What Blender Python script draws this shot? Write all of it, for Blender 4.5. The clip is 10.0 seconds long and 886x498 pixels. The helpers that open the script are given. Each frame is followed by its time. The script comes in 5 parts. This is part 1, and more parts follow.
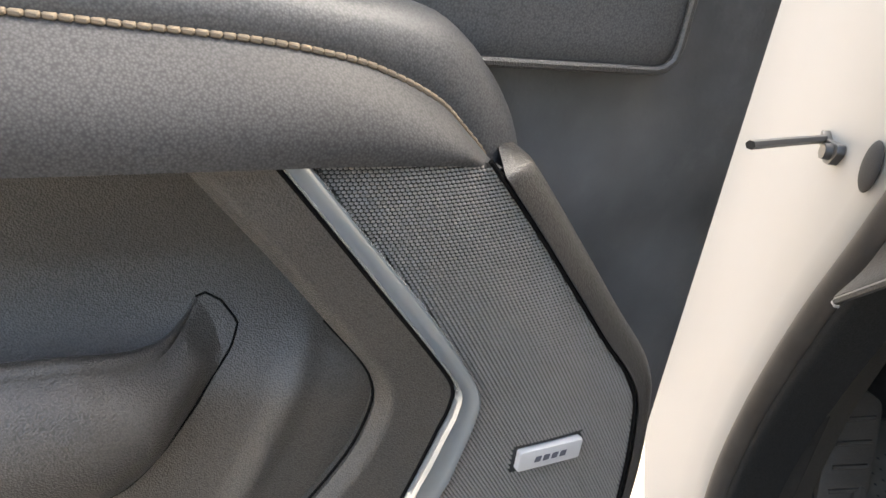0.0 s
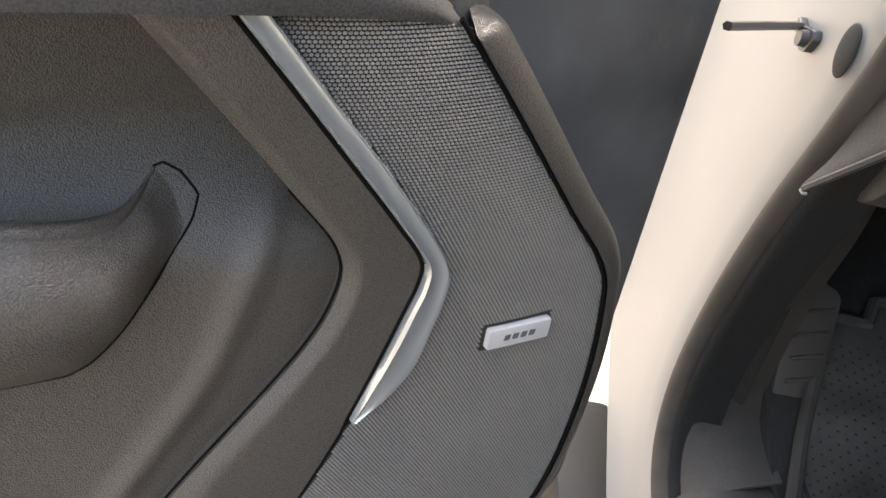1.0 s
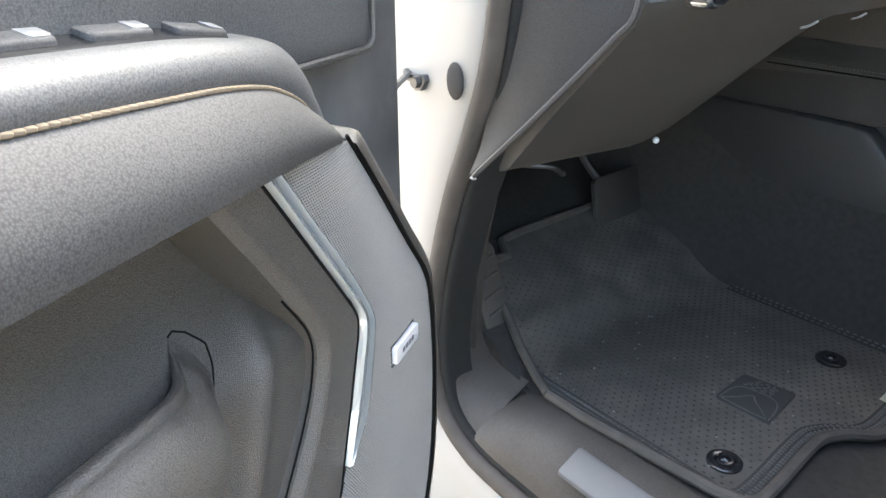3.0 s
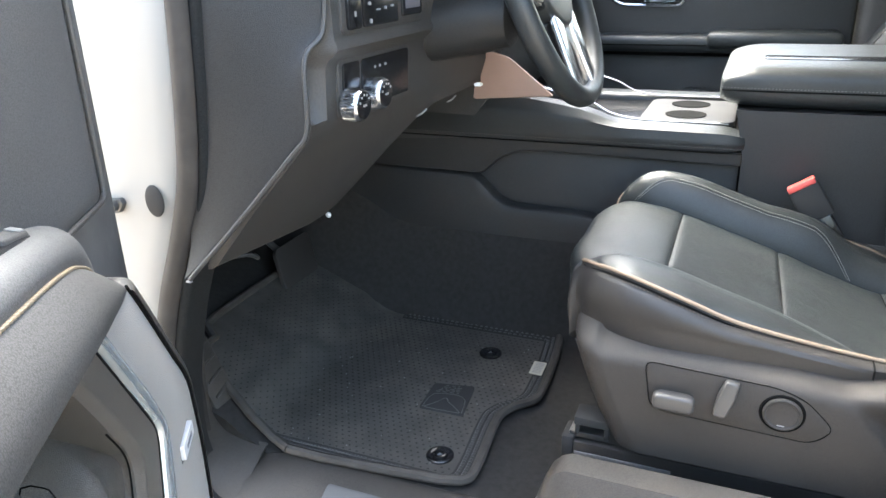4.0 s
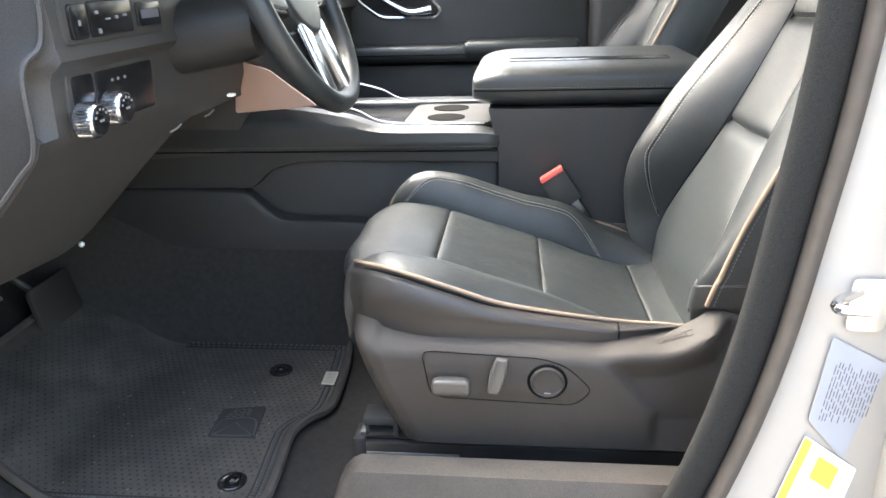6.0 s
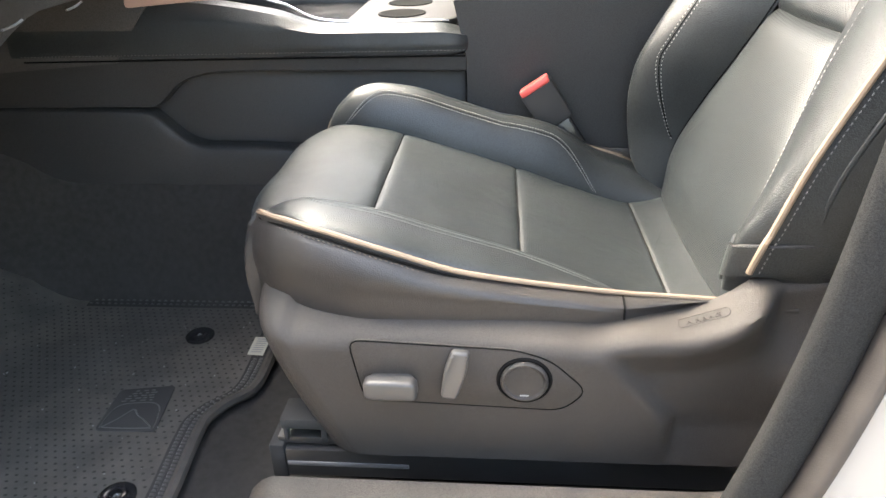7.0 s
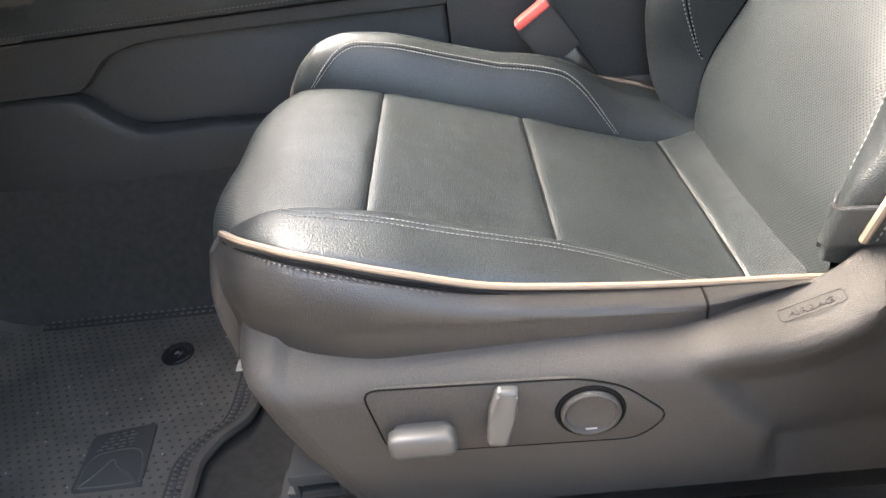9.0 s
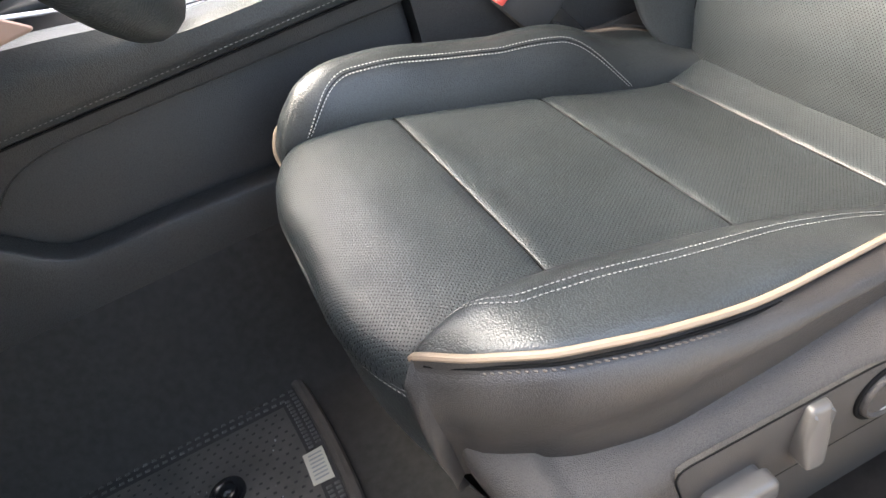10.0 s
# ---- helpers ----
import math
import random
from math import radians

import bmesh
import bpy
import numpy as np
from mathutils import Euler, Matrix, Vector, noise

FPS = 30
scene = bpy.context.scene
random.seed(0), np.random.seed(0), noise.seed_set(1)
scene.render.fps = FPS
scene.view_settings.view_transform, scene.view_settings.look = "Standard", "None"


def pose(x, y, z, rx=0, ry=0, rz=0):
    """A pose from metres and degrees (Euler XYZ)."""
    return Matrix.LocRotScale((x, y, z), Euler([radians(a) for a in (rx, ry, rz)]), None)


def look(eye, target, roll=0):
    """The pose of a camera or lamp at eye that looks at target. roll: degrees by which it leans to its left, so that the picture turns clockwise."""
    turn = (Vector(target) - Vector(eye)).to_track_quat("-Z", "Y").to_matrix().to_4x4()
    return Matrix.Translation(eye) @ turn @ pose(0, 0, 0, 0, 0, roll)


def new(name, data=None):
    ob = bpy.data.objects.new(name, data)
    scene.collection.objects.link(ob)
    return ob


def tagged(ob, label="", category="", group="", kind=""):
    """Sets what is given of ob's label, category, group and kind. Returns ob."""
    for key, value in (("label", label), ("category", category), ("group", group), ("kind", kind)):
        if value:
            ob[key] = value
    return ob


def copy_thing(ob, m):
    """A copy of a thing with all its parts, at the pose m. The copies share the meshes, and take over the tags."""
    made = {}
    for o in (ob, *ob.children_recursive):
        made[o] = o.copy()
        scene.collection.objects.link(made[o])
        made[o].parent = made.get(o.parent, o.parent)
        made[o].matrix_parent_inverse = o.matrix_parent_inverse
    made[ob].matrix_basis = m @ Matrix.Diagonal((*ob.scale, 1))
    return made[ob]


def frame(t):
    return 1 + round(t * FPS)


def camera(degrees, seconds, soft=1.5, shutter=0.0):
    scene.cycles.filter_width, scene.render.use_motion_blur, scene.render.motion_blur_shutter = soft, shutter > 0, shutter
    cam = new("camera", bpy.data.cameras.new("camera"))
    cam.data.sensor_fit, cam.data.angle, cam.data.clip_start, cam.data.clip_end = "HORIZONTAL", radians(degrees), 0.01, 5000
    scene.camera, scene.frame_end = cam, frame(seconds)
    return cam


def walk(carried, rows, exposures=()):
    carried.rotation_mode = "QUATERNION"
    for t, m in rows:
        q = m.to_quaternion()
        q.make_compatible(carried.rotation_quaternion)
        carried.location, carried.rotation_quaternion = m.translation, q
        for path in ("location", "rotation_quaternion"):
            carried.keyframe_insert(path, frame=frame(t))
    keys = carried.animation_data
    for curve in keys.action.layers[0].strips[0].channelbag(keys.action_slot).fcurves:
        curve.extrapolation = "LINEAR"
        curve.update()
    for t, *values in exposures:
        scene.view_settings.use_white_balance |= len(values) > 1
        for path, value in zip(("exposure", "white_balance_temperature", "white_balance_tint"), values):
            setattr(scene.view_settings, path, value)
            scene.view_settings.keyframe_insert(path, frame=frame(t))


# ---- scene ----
cam = camera(62.0, 10.0)
PATH = [
    (0, (0.534, -0.251, 1.268), (-1.252, -0.349, 0.372), 7.9),
    (0.5, (0.535, -0.246, 1.243), (-1.185, -0.262, 0.222), 9.2),
    (1, (0.537, -0.247, 1.24), (-1.149, -0.227, 0.164), 9.7),
    (1.5, (0.536, -0.244, 1.236), (-1.136, -0.176, 0.14), 9.3),
    (2, (0.531, -0.278, 1.23), (-1.135, 0.007, 0.162), 7.7),
    (2.2, (0.53, -0.314, 1.225), (-1.128, 0.126, 0.197), 6.2),
    (3.3, (0.638, -0.577, 1.32), (-0.607, 0.781, 0.543), -1.5),
    (3.5, (0.644, -0.611, 1.344), (-0.451, 0.883, 0.59), -1.8),
    (4, (0.65, -0.68, 1.394), (-0.082, 1.032, 0.664), -1.7),
    (4.5, (0.668, -0.7, 1.407), (0.201, 1.112, 0.701), -1.0),
    (5, (0.69, -0.699, 1.403), (0.39, 1.154, 0.713), -0.7),
    (5.2, (0.697, -0.718, 1.384), (0.428, 1.154, 0.733), -1.3),
    (6.3, (0.7, -0.616, 1.363), (0.484, 1.228, 0.618), -2.0),
    (6.5, (0.701, -0.553, 1.343), (0.492, 1.274, 0.556), -2.1),
    (7, (0.718, -0.374, 1.292), (0.528, 1.398, 0.383), -2.3),
    (7.5, (0.747, -0.266, 1.263), (0.564, 1.455, 0.26), -2.9),
    (8, (0.756, -0.238, 1.262), (0.567, 1.459, 0.22), -3.4),
    (8.5, (0.758, -0.229, 1.26), (0.579, 1.457, 0.2), -4.3),
    (9, (0.671, -0.189, 1.276), (0.527, 1.478, 0.181), -9.0),
    (9.5, (0.523, -0.126, 1.302), (0.551, 1.49, 0.124), -16.3),
    (9.7, (0.475, -0.088, 1.311), (0.599, 1.495, 0.095), -18.0),
    (10, (0.419, -0.003, 1.318), (0.724, 1.524, 0.063), -19.1),
]
walk(cam, [(t, look(eye, target, roll)) for t, eye, target, roll in PATH], exposures=[(0.0, 3.15, 7200, 10), (1.0, 3.16, 7400, 12), (1.5, 3.24, 7250, 11), (2.2, 3.72, 7000, 9), (3.4, 3.88, 6600, 6), (5.2, 3.8, 6500, 6), (6.4, 3.84, 7000, 9), (7.5, 3.98, 7150, 9), (8.5, 3.99, 7000, 10), (9.5, 3.97, 7100, 11), (10.0, 3.9, 7000, 11)])

# ---- world and light ----
world = bpy.data.worlds.new("sky")
scene.world = world
world.use_nodes = True
wn = world.node_tree
sky = wn.nodes.new("ShaderNodeTexSky")
sky.sky_type = 'NISHITA'
sky.sun_disc = False
sky.sun_elevation = radians(51)
sky.sun_rotation = radians(302)
sky.air_density = 1.2
sky.dust_density = 7.0
sky.ozone_density = 0.6
wn.links.new(sky.outputs[0], wn.nodes["Background"].inputs[0])
wn.nodes["Background"].inputs[1].default_value = 0.15
sun = new("sun", bpy.data.lights.new("sun", 'SUN'))
sun.data.energy = 2.0
sun.data.angle = radians(46)
sun.data.color = (0.90, 0.97, 1.0)
sun.matrix_world = look((-1.46, 1.63, 3.78), (0.5, 0.4, 0.9))


# ---- materials ----
def material(name, base, rough=0.6, metal=0.0, vary=0.12, scale=8.0, bump=0.0, grain=900.0, kind="noise", spec=0.5, dirt=None, coat=0.0, holes=None):
    m = bpy.data.materials.new(name)
    m.use_nodes = True
    nt = m.node_tree
    b = nt.nodes["Principled BSDF"]
    co = nt.nodes.new("ShaderNodeTexCoord")
    n1 = nt.nodes.new("ShaderNodeTexNoise")
    n1.inputs["Scale"].default_value = scale
    n1.inputs["Detail"].default_value = 6
    nt.links.new(co.outputs["Object"], n1.inputs["Vector"])
    ramp = nt.nodes.new("ShaderNodeMapRange")
    ramp.inputs["From Min"].default_value = 0.3
    ramp.inputs["From Max"].default_value = 0.7
    ramp.inputs["To Min"].default_value = 1 - vary
    ramp.inputs["To Max"].default_value = 1 + vary
    nt.links.new(n1.outputs["Fac"], ramp.inputs["Value"])
    mix = nt.nodes.new("ShaderNodeVectorMath")
    mix.operation = 'SCALE'
    mix.inputs[0].default_value = base
    nt.links.new(ramp.outputs[0], mix.inputs["Scale"])
    col = mix.outputs[0]
    if dirt:
        n3 = nt.nodes.new("ShaderNodeTexNoise")
        n3.inputs["Scale"].default_value = dirt[1]
        n3.inputs["Detail"].default_value = 8
        n3.inputs["Roughness"].default_value = 0.7
        nt.links.new(co.outputs["Object"], n3.inputs["Vector"])
        r3 = nt.nodes.new("ShaderNodeMapRange")
        r3.inputs["From Min"].default_value = dirt[2]
        r3.inputs["From Max"].default_value = dirt[3]
        r3.inputs["To Max"].default_value = dirt[4]
        nt.links.new(n3.outputs["Fac"], r3.inputs["Value"])
        mx = nt.nodes.new("ShaderNodeMix")
        mx.data_type = 'RGBA'
        nt.links.new(r3.outputs[0], mx.inputs["Factor"])
        nt.links.new(col, mx.inputs["A"])
        mx.inputs["B"].default_value = (*dirt[0], 1)
        col = mx.outputs["Result"]
    pits = None
    if holes:
        # staggered rows of small punched holes, 4 mm apart
        sep = nt.nodes.new("ShaderNodeSeparateXYZ")
        com = nt.nodes.new("ShaderNodeCombineXYZ")
        nt.links.new(co.outputs["Object"], sep.inputs[0])
        nt.links.new(sep.outputs[holes[0]], com.inputs[0])
        nt.links.new(sep.outputs[holes[1]], com.inputs[1])
        turn = nt.nodes.new("ShaderNodeMapping")
        turn.inputs["Rotation"].default_value = (0, 0, radians(45))
        nt.links.new(com.outputs[0], turn.inputs["Vector"])
        vo = nt.nodes.new("ShaderNodeTexVoronoi")
        vo.voronoi_dimensions = '2D'
        vo.inputs["Scale"].default_value = 345
        vo.inputs["Randomness"].default_value = 0.0
        nt.links.new(turn.outputs[0], vo.inputs["Vector"])
        pit = nt.nodes.new("ShaderNodeMapRange")
        pit.inputs["From Min"].default_value = 0.13
        pit.inputs["From Max"].default_value = 0.26
        pit.inputs["To Min"].default_value = 0.0
        nt.links.new(vo.outputs["Distance"], pit.inputs["Value"])
        pits = pit.outputs[0]
        mh = nt.nodes.new("ShaderNodeMix")
        mh.data_type = 'RGBA'
        nt.links.new(pits, mh.inputs["Factor"])
        mh.inputs["A"].default_value = (0.008, 0.008, 0.008, 1)
        nt.links.new(col, mh.inputs["B"])
        col = mh.outputs["Result"]
    rr = nt.nodes.new("ShaderNodeMapRange")
    rr.inputs["To Min"].default_value = max(0.02, rough - 0.07)
    rr.inputs["To Max"].default_value = min(1, rough + 0.07)
    nt.links.new(n1.outputs["Fac"], rr.inputs["Value"])
    nt.links.new(rr.outputs[0], b.inputs["Roughness"])
    b.inputs["Metallic"].default_value = metal
    b.inputs["Specular IOR Level"].default_value = spec
    if pits:
        sp = nt.nodes.new("ShaderNodeMath")
        sp.operation = 'MULTIPLY'
        sp.inputs[1].default_value = spec
        nt.links.new(pits, sp.inputs[0])
        nt.links.new(sp.outputs[0], b.inputs["Specular IOR Level"])
    b.inputs["Coat Weight"].default_value = coat
    if bump:
        if kind == "leather":
            t = nt.nodes.new("ShaderNodeTexVoronoi")
            t.feature = 'SMOOTH_F1'
            t.inputs["Smoothness"].default_value = 0.35
            t.inputs["Scale"].default_value = grain
            h = nt.nodes.new("ShaderNodeMapRange")
            h.inputs["From Max"].default_value = 0.8
            h.inputs["To Min"].default_value = 1.0
            h.inputs["To Max"].default_value = 0.0
            nt.links.new(t.outputs["Distance"], h.inputs["Value"])
            out = h.outputs[0]
            # grain contrast is also put into the base colour: valleys darker, tops lighter
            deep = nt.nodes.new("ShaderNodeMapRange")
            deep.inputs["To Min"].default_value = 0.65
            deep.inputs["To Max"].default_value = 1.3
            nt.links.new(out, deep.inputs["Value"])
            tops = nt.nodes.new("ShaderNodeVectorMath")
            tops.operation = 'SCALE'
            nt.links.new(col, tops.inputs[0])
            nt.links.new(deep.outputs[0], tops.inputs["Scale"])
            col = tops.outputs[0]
        else:
            t = nt.nodes.new("ShaderNodeTexNoise")
            t.inputs["Scale"].default_value = grain
            t.inputs["Detail"].default_value = 3
            out = t.outputs["Fac"]
        nt.links.new(co.outputs["Object"], t.inputs["Vector"])
        bp = nt.nodes.new("ShaderNodeBump")
        bp.inputs["Strength"].default_value = bump
        bp.inputs["Distance"].default_value = 0.0006
        if pits:
            add = nt.nodes.new("ShaderNodeMath")
            add.operation = 'MULTIPLY_ADD'
            nt.links.new(pits, add.inputs[0])
            add.inputs[1].default_value = 1.5
            nt.links.new(out, add.inputs[2])
            out = add.outputs[0]
        nt.links.new(out, bp.inputs["Height"])
        nt.links.new(bp.outputs[0], b.inputs["Normal"])
    nt.links.new(col, b.inputs["Base Color"])
    return m


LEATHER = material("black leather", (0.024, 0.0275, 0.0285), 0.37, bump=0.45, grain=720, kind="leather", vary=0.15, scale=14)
# warmer copy of the black leather, offsets blue skylight on the skirt
SKIRT = material("matt black leather warmed against skylight", (0.023, 0.021, 0.020), 0.46, bump=0.35, grain=1000, kind="leather", vary=0.15, scale=14)
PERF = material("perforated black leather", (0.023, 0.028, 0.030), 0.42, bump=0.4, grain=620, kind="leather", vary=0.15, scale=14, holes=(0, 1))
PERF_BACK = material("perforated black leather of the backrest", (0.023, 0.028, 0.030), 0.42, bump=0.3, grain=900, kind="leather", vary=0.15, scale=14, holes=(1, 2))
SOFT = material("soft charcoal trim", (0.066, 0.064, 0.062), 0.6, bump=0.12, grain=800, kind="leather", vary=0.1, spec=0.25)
# lighter copy of the soft trim: the upper door's sheen put into colour
SOFT_SHEEN = material("soft charcoal trim with painted sheen", (0.098, 0.096, 0.094), 0.52, bump=0.12, grain=800, kind="leather", vary=0.1, spec=0.35)
STUD = material("worn shiny rubber", (0.05, 0.048, 0.045), 0.35)
BINDING = material("dusty dark binding", (0.062, 0.056, 0.050), 0.85, bump=0.5, grain=900, vary=0.2, scale=30, spec=0.2)
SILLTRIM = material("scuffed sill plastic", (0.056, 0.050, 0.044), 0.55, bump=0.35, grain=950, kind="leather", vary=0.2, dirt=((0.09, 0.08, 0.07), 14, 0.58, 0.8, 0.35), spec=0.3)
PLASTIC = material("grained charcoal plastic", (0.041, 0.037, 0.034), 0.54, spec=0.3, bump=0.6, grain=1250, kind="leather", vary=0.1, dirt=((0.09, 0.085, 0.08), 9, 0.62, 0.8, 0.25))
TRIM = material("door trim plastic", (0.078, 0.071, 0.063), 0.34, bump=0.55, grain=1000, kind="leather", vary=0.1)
SHELL = material("scuffed dark door inner", (0.100, 0.098, 0.096), 0.65, bump=0.4, grain=300, vary=0.5, scale=7, dirt=((0.17, 0.165, 0.16), 16, 0.55, 0.85, 0.5))
HEADLINER = material("light grey headliner cloth", (0.55, 0.54, 0.52), 0.95, bump=0.3, grain=900)
SEALRUBBER = material("weathered seal rubber", (0.056, 0.050, 0.045), 0.65, bump=0.3, grain=500, vary=0.15, scale=25, spec=0.2)
RUBBER = material("black rubber", (0.036, 0.035, 0.034), 0.8, bump=0.4, grain=500, spec=0.2)
FELT = material("dark grey felt", (0.020, 0.0205, 0.0205), 0.95, bump=0.8, grain=1100, vary=0.4, scale=800, spec=0.08)
GLOSS = material("gloss black plastic", (0.012, 0.012, 0.013), 0.2)
CARPET = material("dark carpet", (0.036, 0.034, 0.032), 0.95, bump=1.0, grain=1400, vary=0.15, scale=90, spec=0.1, dirt=((0.075, 0.07, 0.063), 160, 0.62, 0.75, 0.4))
MAT = material("black rubber-backed mat", (0.056, 0.052, 0.046), 0.6, bump=0.5, grain=1000, vary=0.3, scale=20, dirt=((0.17, 0.145, 0.115), 7, 0.5, 0.8, 0.5))
PIPE = material("tan piping", (0.205, 0.152, 0.106), 0.65, bump=0.2, grain=800)
THREAD = material("tan thread", (0.20, 0.158, 0.112), 0.9, bump=0.3, grain=2000, spec=0.08)
BROWNTHREAD = material("brown thread", (0.085, 0.07, 0.058), 0.8, bump=0.3, grain=2000)
PALETHREAD = material("pale grey thread", (0.36, 0.355, 0.33), 0.8, bump=0.3, grain=2000)
GREYTHREAD = material("grey thread", (0.15, 0.152, 0.148), 0.8, bump=0.3, grain=2000)
CHROME = material("satin chrome", (0.72, 0.73, 0.75), 0.22, metal=1.0, vary=0.05)
STRIP = material("satin silver strip", (0.52, 0.555, 0.565), 0.24, metal=0.7, vary=0.05)
SILVER = material("silver painted plastic", (0.22, 0.22, 0.22), 0.4, metal=0.4, vary=0.05)
CUPTRIM = material("dull silver-grey plastic", (0.036, 0.036, 0.038), 0.6, vary=0.05, spec=0.25)
SILLPLATE = material("brushed sill metal", (0.11, 0.113, 0.118), 0.55, metal=0.4, vary=0.1, spec=0.3)
BADGE = material("pale silver badge", (0.62, 0.62, 0.62), 0.45, metal=0.3, vary=0.03)
# darker trim plastic: shade low in the cabin is put into its colour
SHADED_TRIM = material("trim plastic with shade in its colour", (0.028, 0.028, 0.028), 0.5, bump=0.5, grain=700, kind="leather")
# one plastic in two tones: end darkened, face lightened to even out the light
DASH_SHADED = material("dashboard plastic darkened for shade", (0.028, 0.0275, 0.027), 0.6, bump=0.4, grain=800, kind="leather", vary=0.1, spec=0.35)
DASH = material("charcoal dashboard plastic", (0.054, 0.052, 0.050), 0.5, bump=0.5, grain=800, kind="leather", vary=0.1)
GRILLE = material("grille dimples", (0.245, 0.230, 0.212), 0.65, vary=0.05, spec=0.06)
GRILLE_BACK = material("dark grille backing", (0.022, 0.021, 0.020), 0.7)
STEEL = material("dark steel", (0.10, 0.10, 0.10), 0.4, metal=0.8)
WHITE = material("white car paint", (0.305, 0.294, 0.273), 0.45, spec=0.35, vary=0.03, coat=0.0)
RED = material("red push button", (0.75, 0.10, 0.08), 0.4)
TAN = material("dusty rose-brown trim", (0.42, 0.29, 0.24), 0.5, bump=0.2, grain=600)
LABELGREY = material("pale blue-grey label", (0.26, 0.29, 0.34), 0.5)
LABELWHITE = material("white label", (0.8, 0.8, 0.78), 0.5)
CREAM = material("cream cloth label", (0.46, 0.43, 0.35), 0.8, bump=0.3, grain=1500)
YELLOW = material("yellow label", (0.62, 0.50, 0.06), 0.5)
# dark joints; in creases, folds and cup wells it paints in the shade
GAP = material("joint and crease dark", (0.006, 0.006, 0.006), 0.9, spec=0.05)
SWITCH = material("mid grey switch plastic", (0.060, 0.057, 0.054), 0.42, bump=0.15, grain=1200)
INK = material("dark print", (0.10, 0.10, 0.12), 0.6)
PALE = material("pale print", (0.24, 0.24, 0.24), 0.5)
CONCRETE = material("concrete ground", (0.23, 0.20, 0.165), 0.9, bump=0.6, grain=60, vary=0.25, scale=3, dirt=((0.14, 0.12, 0.10), 1.5, 0.5, 0.75, 0.6))


# ---- building helpers ----
BASE = {}


def thing(name, loc, label, category, group="", kind=""):
    ob = new(name)
    ob.location = loc
    ob.empty_display_size = 0.05
    BASE[ob.name] = Vector(loc)
    return tagged(ob, label, category, group, kind)


def finish(bm, name, mat, angle=38):
    bmesh.ops.remove_doubles(bm, verts=bm.verts, dist=0.00005)
    bmesh.ops.recalc_face_normals(bm, faces=bm.faces)
    me = bpy.data.meshes.new(name)
    bm.to_mesh(me)
    bm.free()
    for p in me.polygons:
        p.use_smooth = True
    me.set_sharp_from_angle(angle=radians(angle))
    me.materials.append(mat)
    return me


def part(name, bm, mat, parent=None, label="", angle=38):
    ob = new(name, finish(bm, name, mat, angle))
    if parent:
        ob.parent = parent
        if parent.name in BASE:
            ob.matrix_parent_inverse = Matrix.Translation(-BASE[parent.name])
    return tagged(ob, label)


def table(x, pts):
    """Smooth reading of a table of (x, value) pairs."""
    if x <= pts[0][0]:
        return pts[0][1]
    if x >= pts[-1][0]:
        return pts[-1][1]
    k = max(i for i in range(len(pts) - 1) if pts[i][0] <= x)

    def slope(i):
        if i <= 0 or i >= len(pts) - 1:
            return 0.0 if len(pts) > 2 else (pts[1][1] - pts[0][1]) / (pts[1][0] - pts[0][0])
        a = (pts[i][1] - pts[i - 1][1]) / (pts[i][0] - pts[i - 1][0])
        b = (pts[i + 1][1] - pts[i][1]) / (pts[i + 1][0] - pts[i][0])
        return 0.0 if a * b <= 0 else 2 * a * b / (a + b)
    (a, p), (b, q) = pts[k], pts[k + 1]
    h, t = b - a, (x - a) / (b - a)
    return p * (1 + 2 * t) * (1 - t) ** 2 + slope(k) * h * t * (1 - t) ** 2 + q * t * t * (3 - 2 * t) - slope(k + 1) * h * t * t * (1 - t)


def curve(pts, n):
    """n + 1 points along a Catmull-Rom curve."""
    P = [Vector(p) for p in pts]
    P = [2 * P[0] - P[1]] + P + [2 * P[-1] - P[-2]]
    out = []
    m = len(P) - 3
    for i in range(n + 1):
        s = min(i / n * m, m - 1e-9)
        k, t = int(s), s - int(s)
        a, b, c, d = P[k:k + 4]
        out.append(0.5 * ((2 * b) + (c - a) * t + (2 * a - 5 * b + 4 * c - d) * t * t + (3 * b - a - 3 * c + d) * t ** 3))
    return out


def sheet(fn, nu, nv, bm=None, thick=0.0):
    bm = bm or bmesh.new()
    V = [[bm.verts.new(fn(i / nu, j / nv)) for j in range(nv + 1)] for i in range(nu + 1)]
    faces = [bm.faces.new((V[i][j], V[i + 1][j], V[i + 1][j + 1], V[i][j + 1])) for i in range(nu) for j in range(nv)]
    if thick:
        bmesh.ops.recalc_face_normals(bm, faces=faces)
        bmesh.ops.solidify(bm, geom=faces, thickness=thick)
    return bm


def loft(sections, bm=None, closed=True, caps=True):
    bm = bm or bmesh.new()
    V = [[bm.verts.new(p) for p in s] for s in sections]
    n = len(V[0])
    for A, B in zip(V, V[1:]):
        for j in range(n if closed else n - 1):
            k = (j + 1) % n
            bm.faces.new((A[j], A[k], B[k], B[j]))
    if caps and closed:
        bm.faces.new(V[0])
        bm.faces.new(V[-1])
    return bm


def tube(pts, r, bm=None, seg=8, flat=1.0):
    P = [Vector(p) for p in pts]
    secs = []
    up = None
    for i, p in enumerate(P):
        d = (P[min(i + 1, len(P) - 1)] - P[max(i - 1, 0)]).normalized()
        if up is None:
            up = Vector((0, 0, 1)) if abs(d.z) < 0.9 else Vector((1, 0, 0))
        side = d.cross(up).normalized()
        up = side.cross(d).normalized()
        rr = r(i / (len(P) - 1)) if callable(r) else r
        secs.append([p + side * rr * math.cos(a) + up * rr * flat * math.sin(a) for a in [2 * math.pi * k / seg for k in range(seg)]])
    return loft(secs, bm)


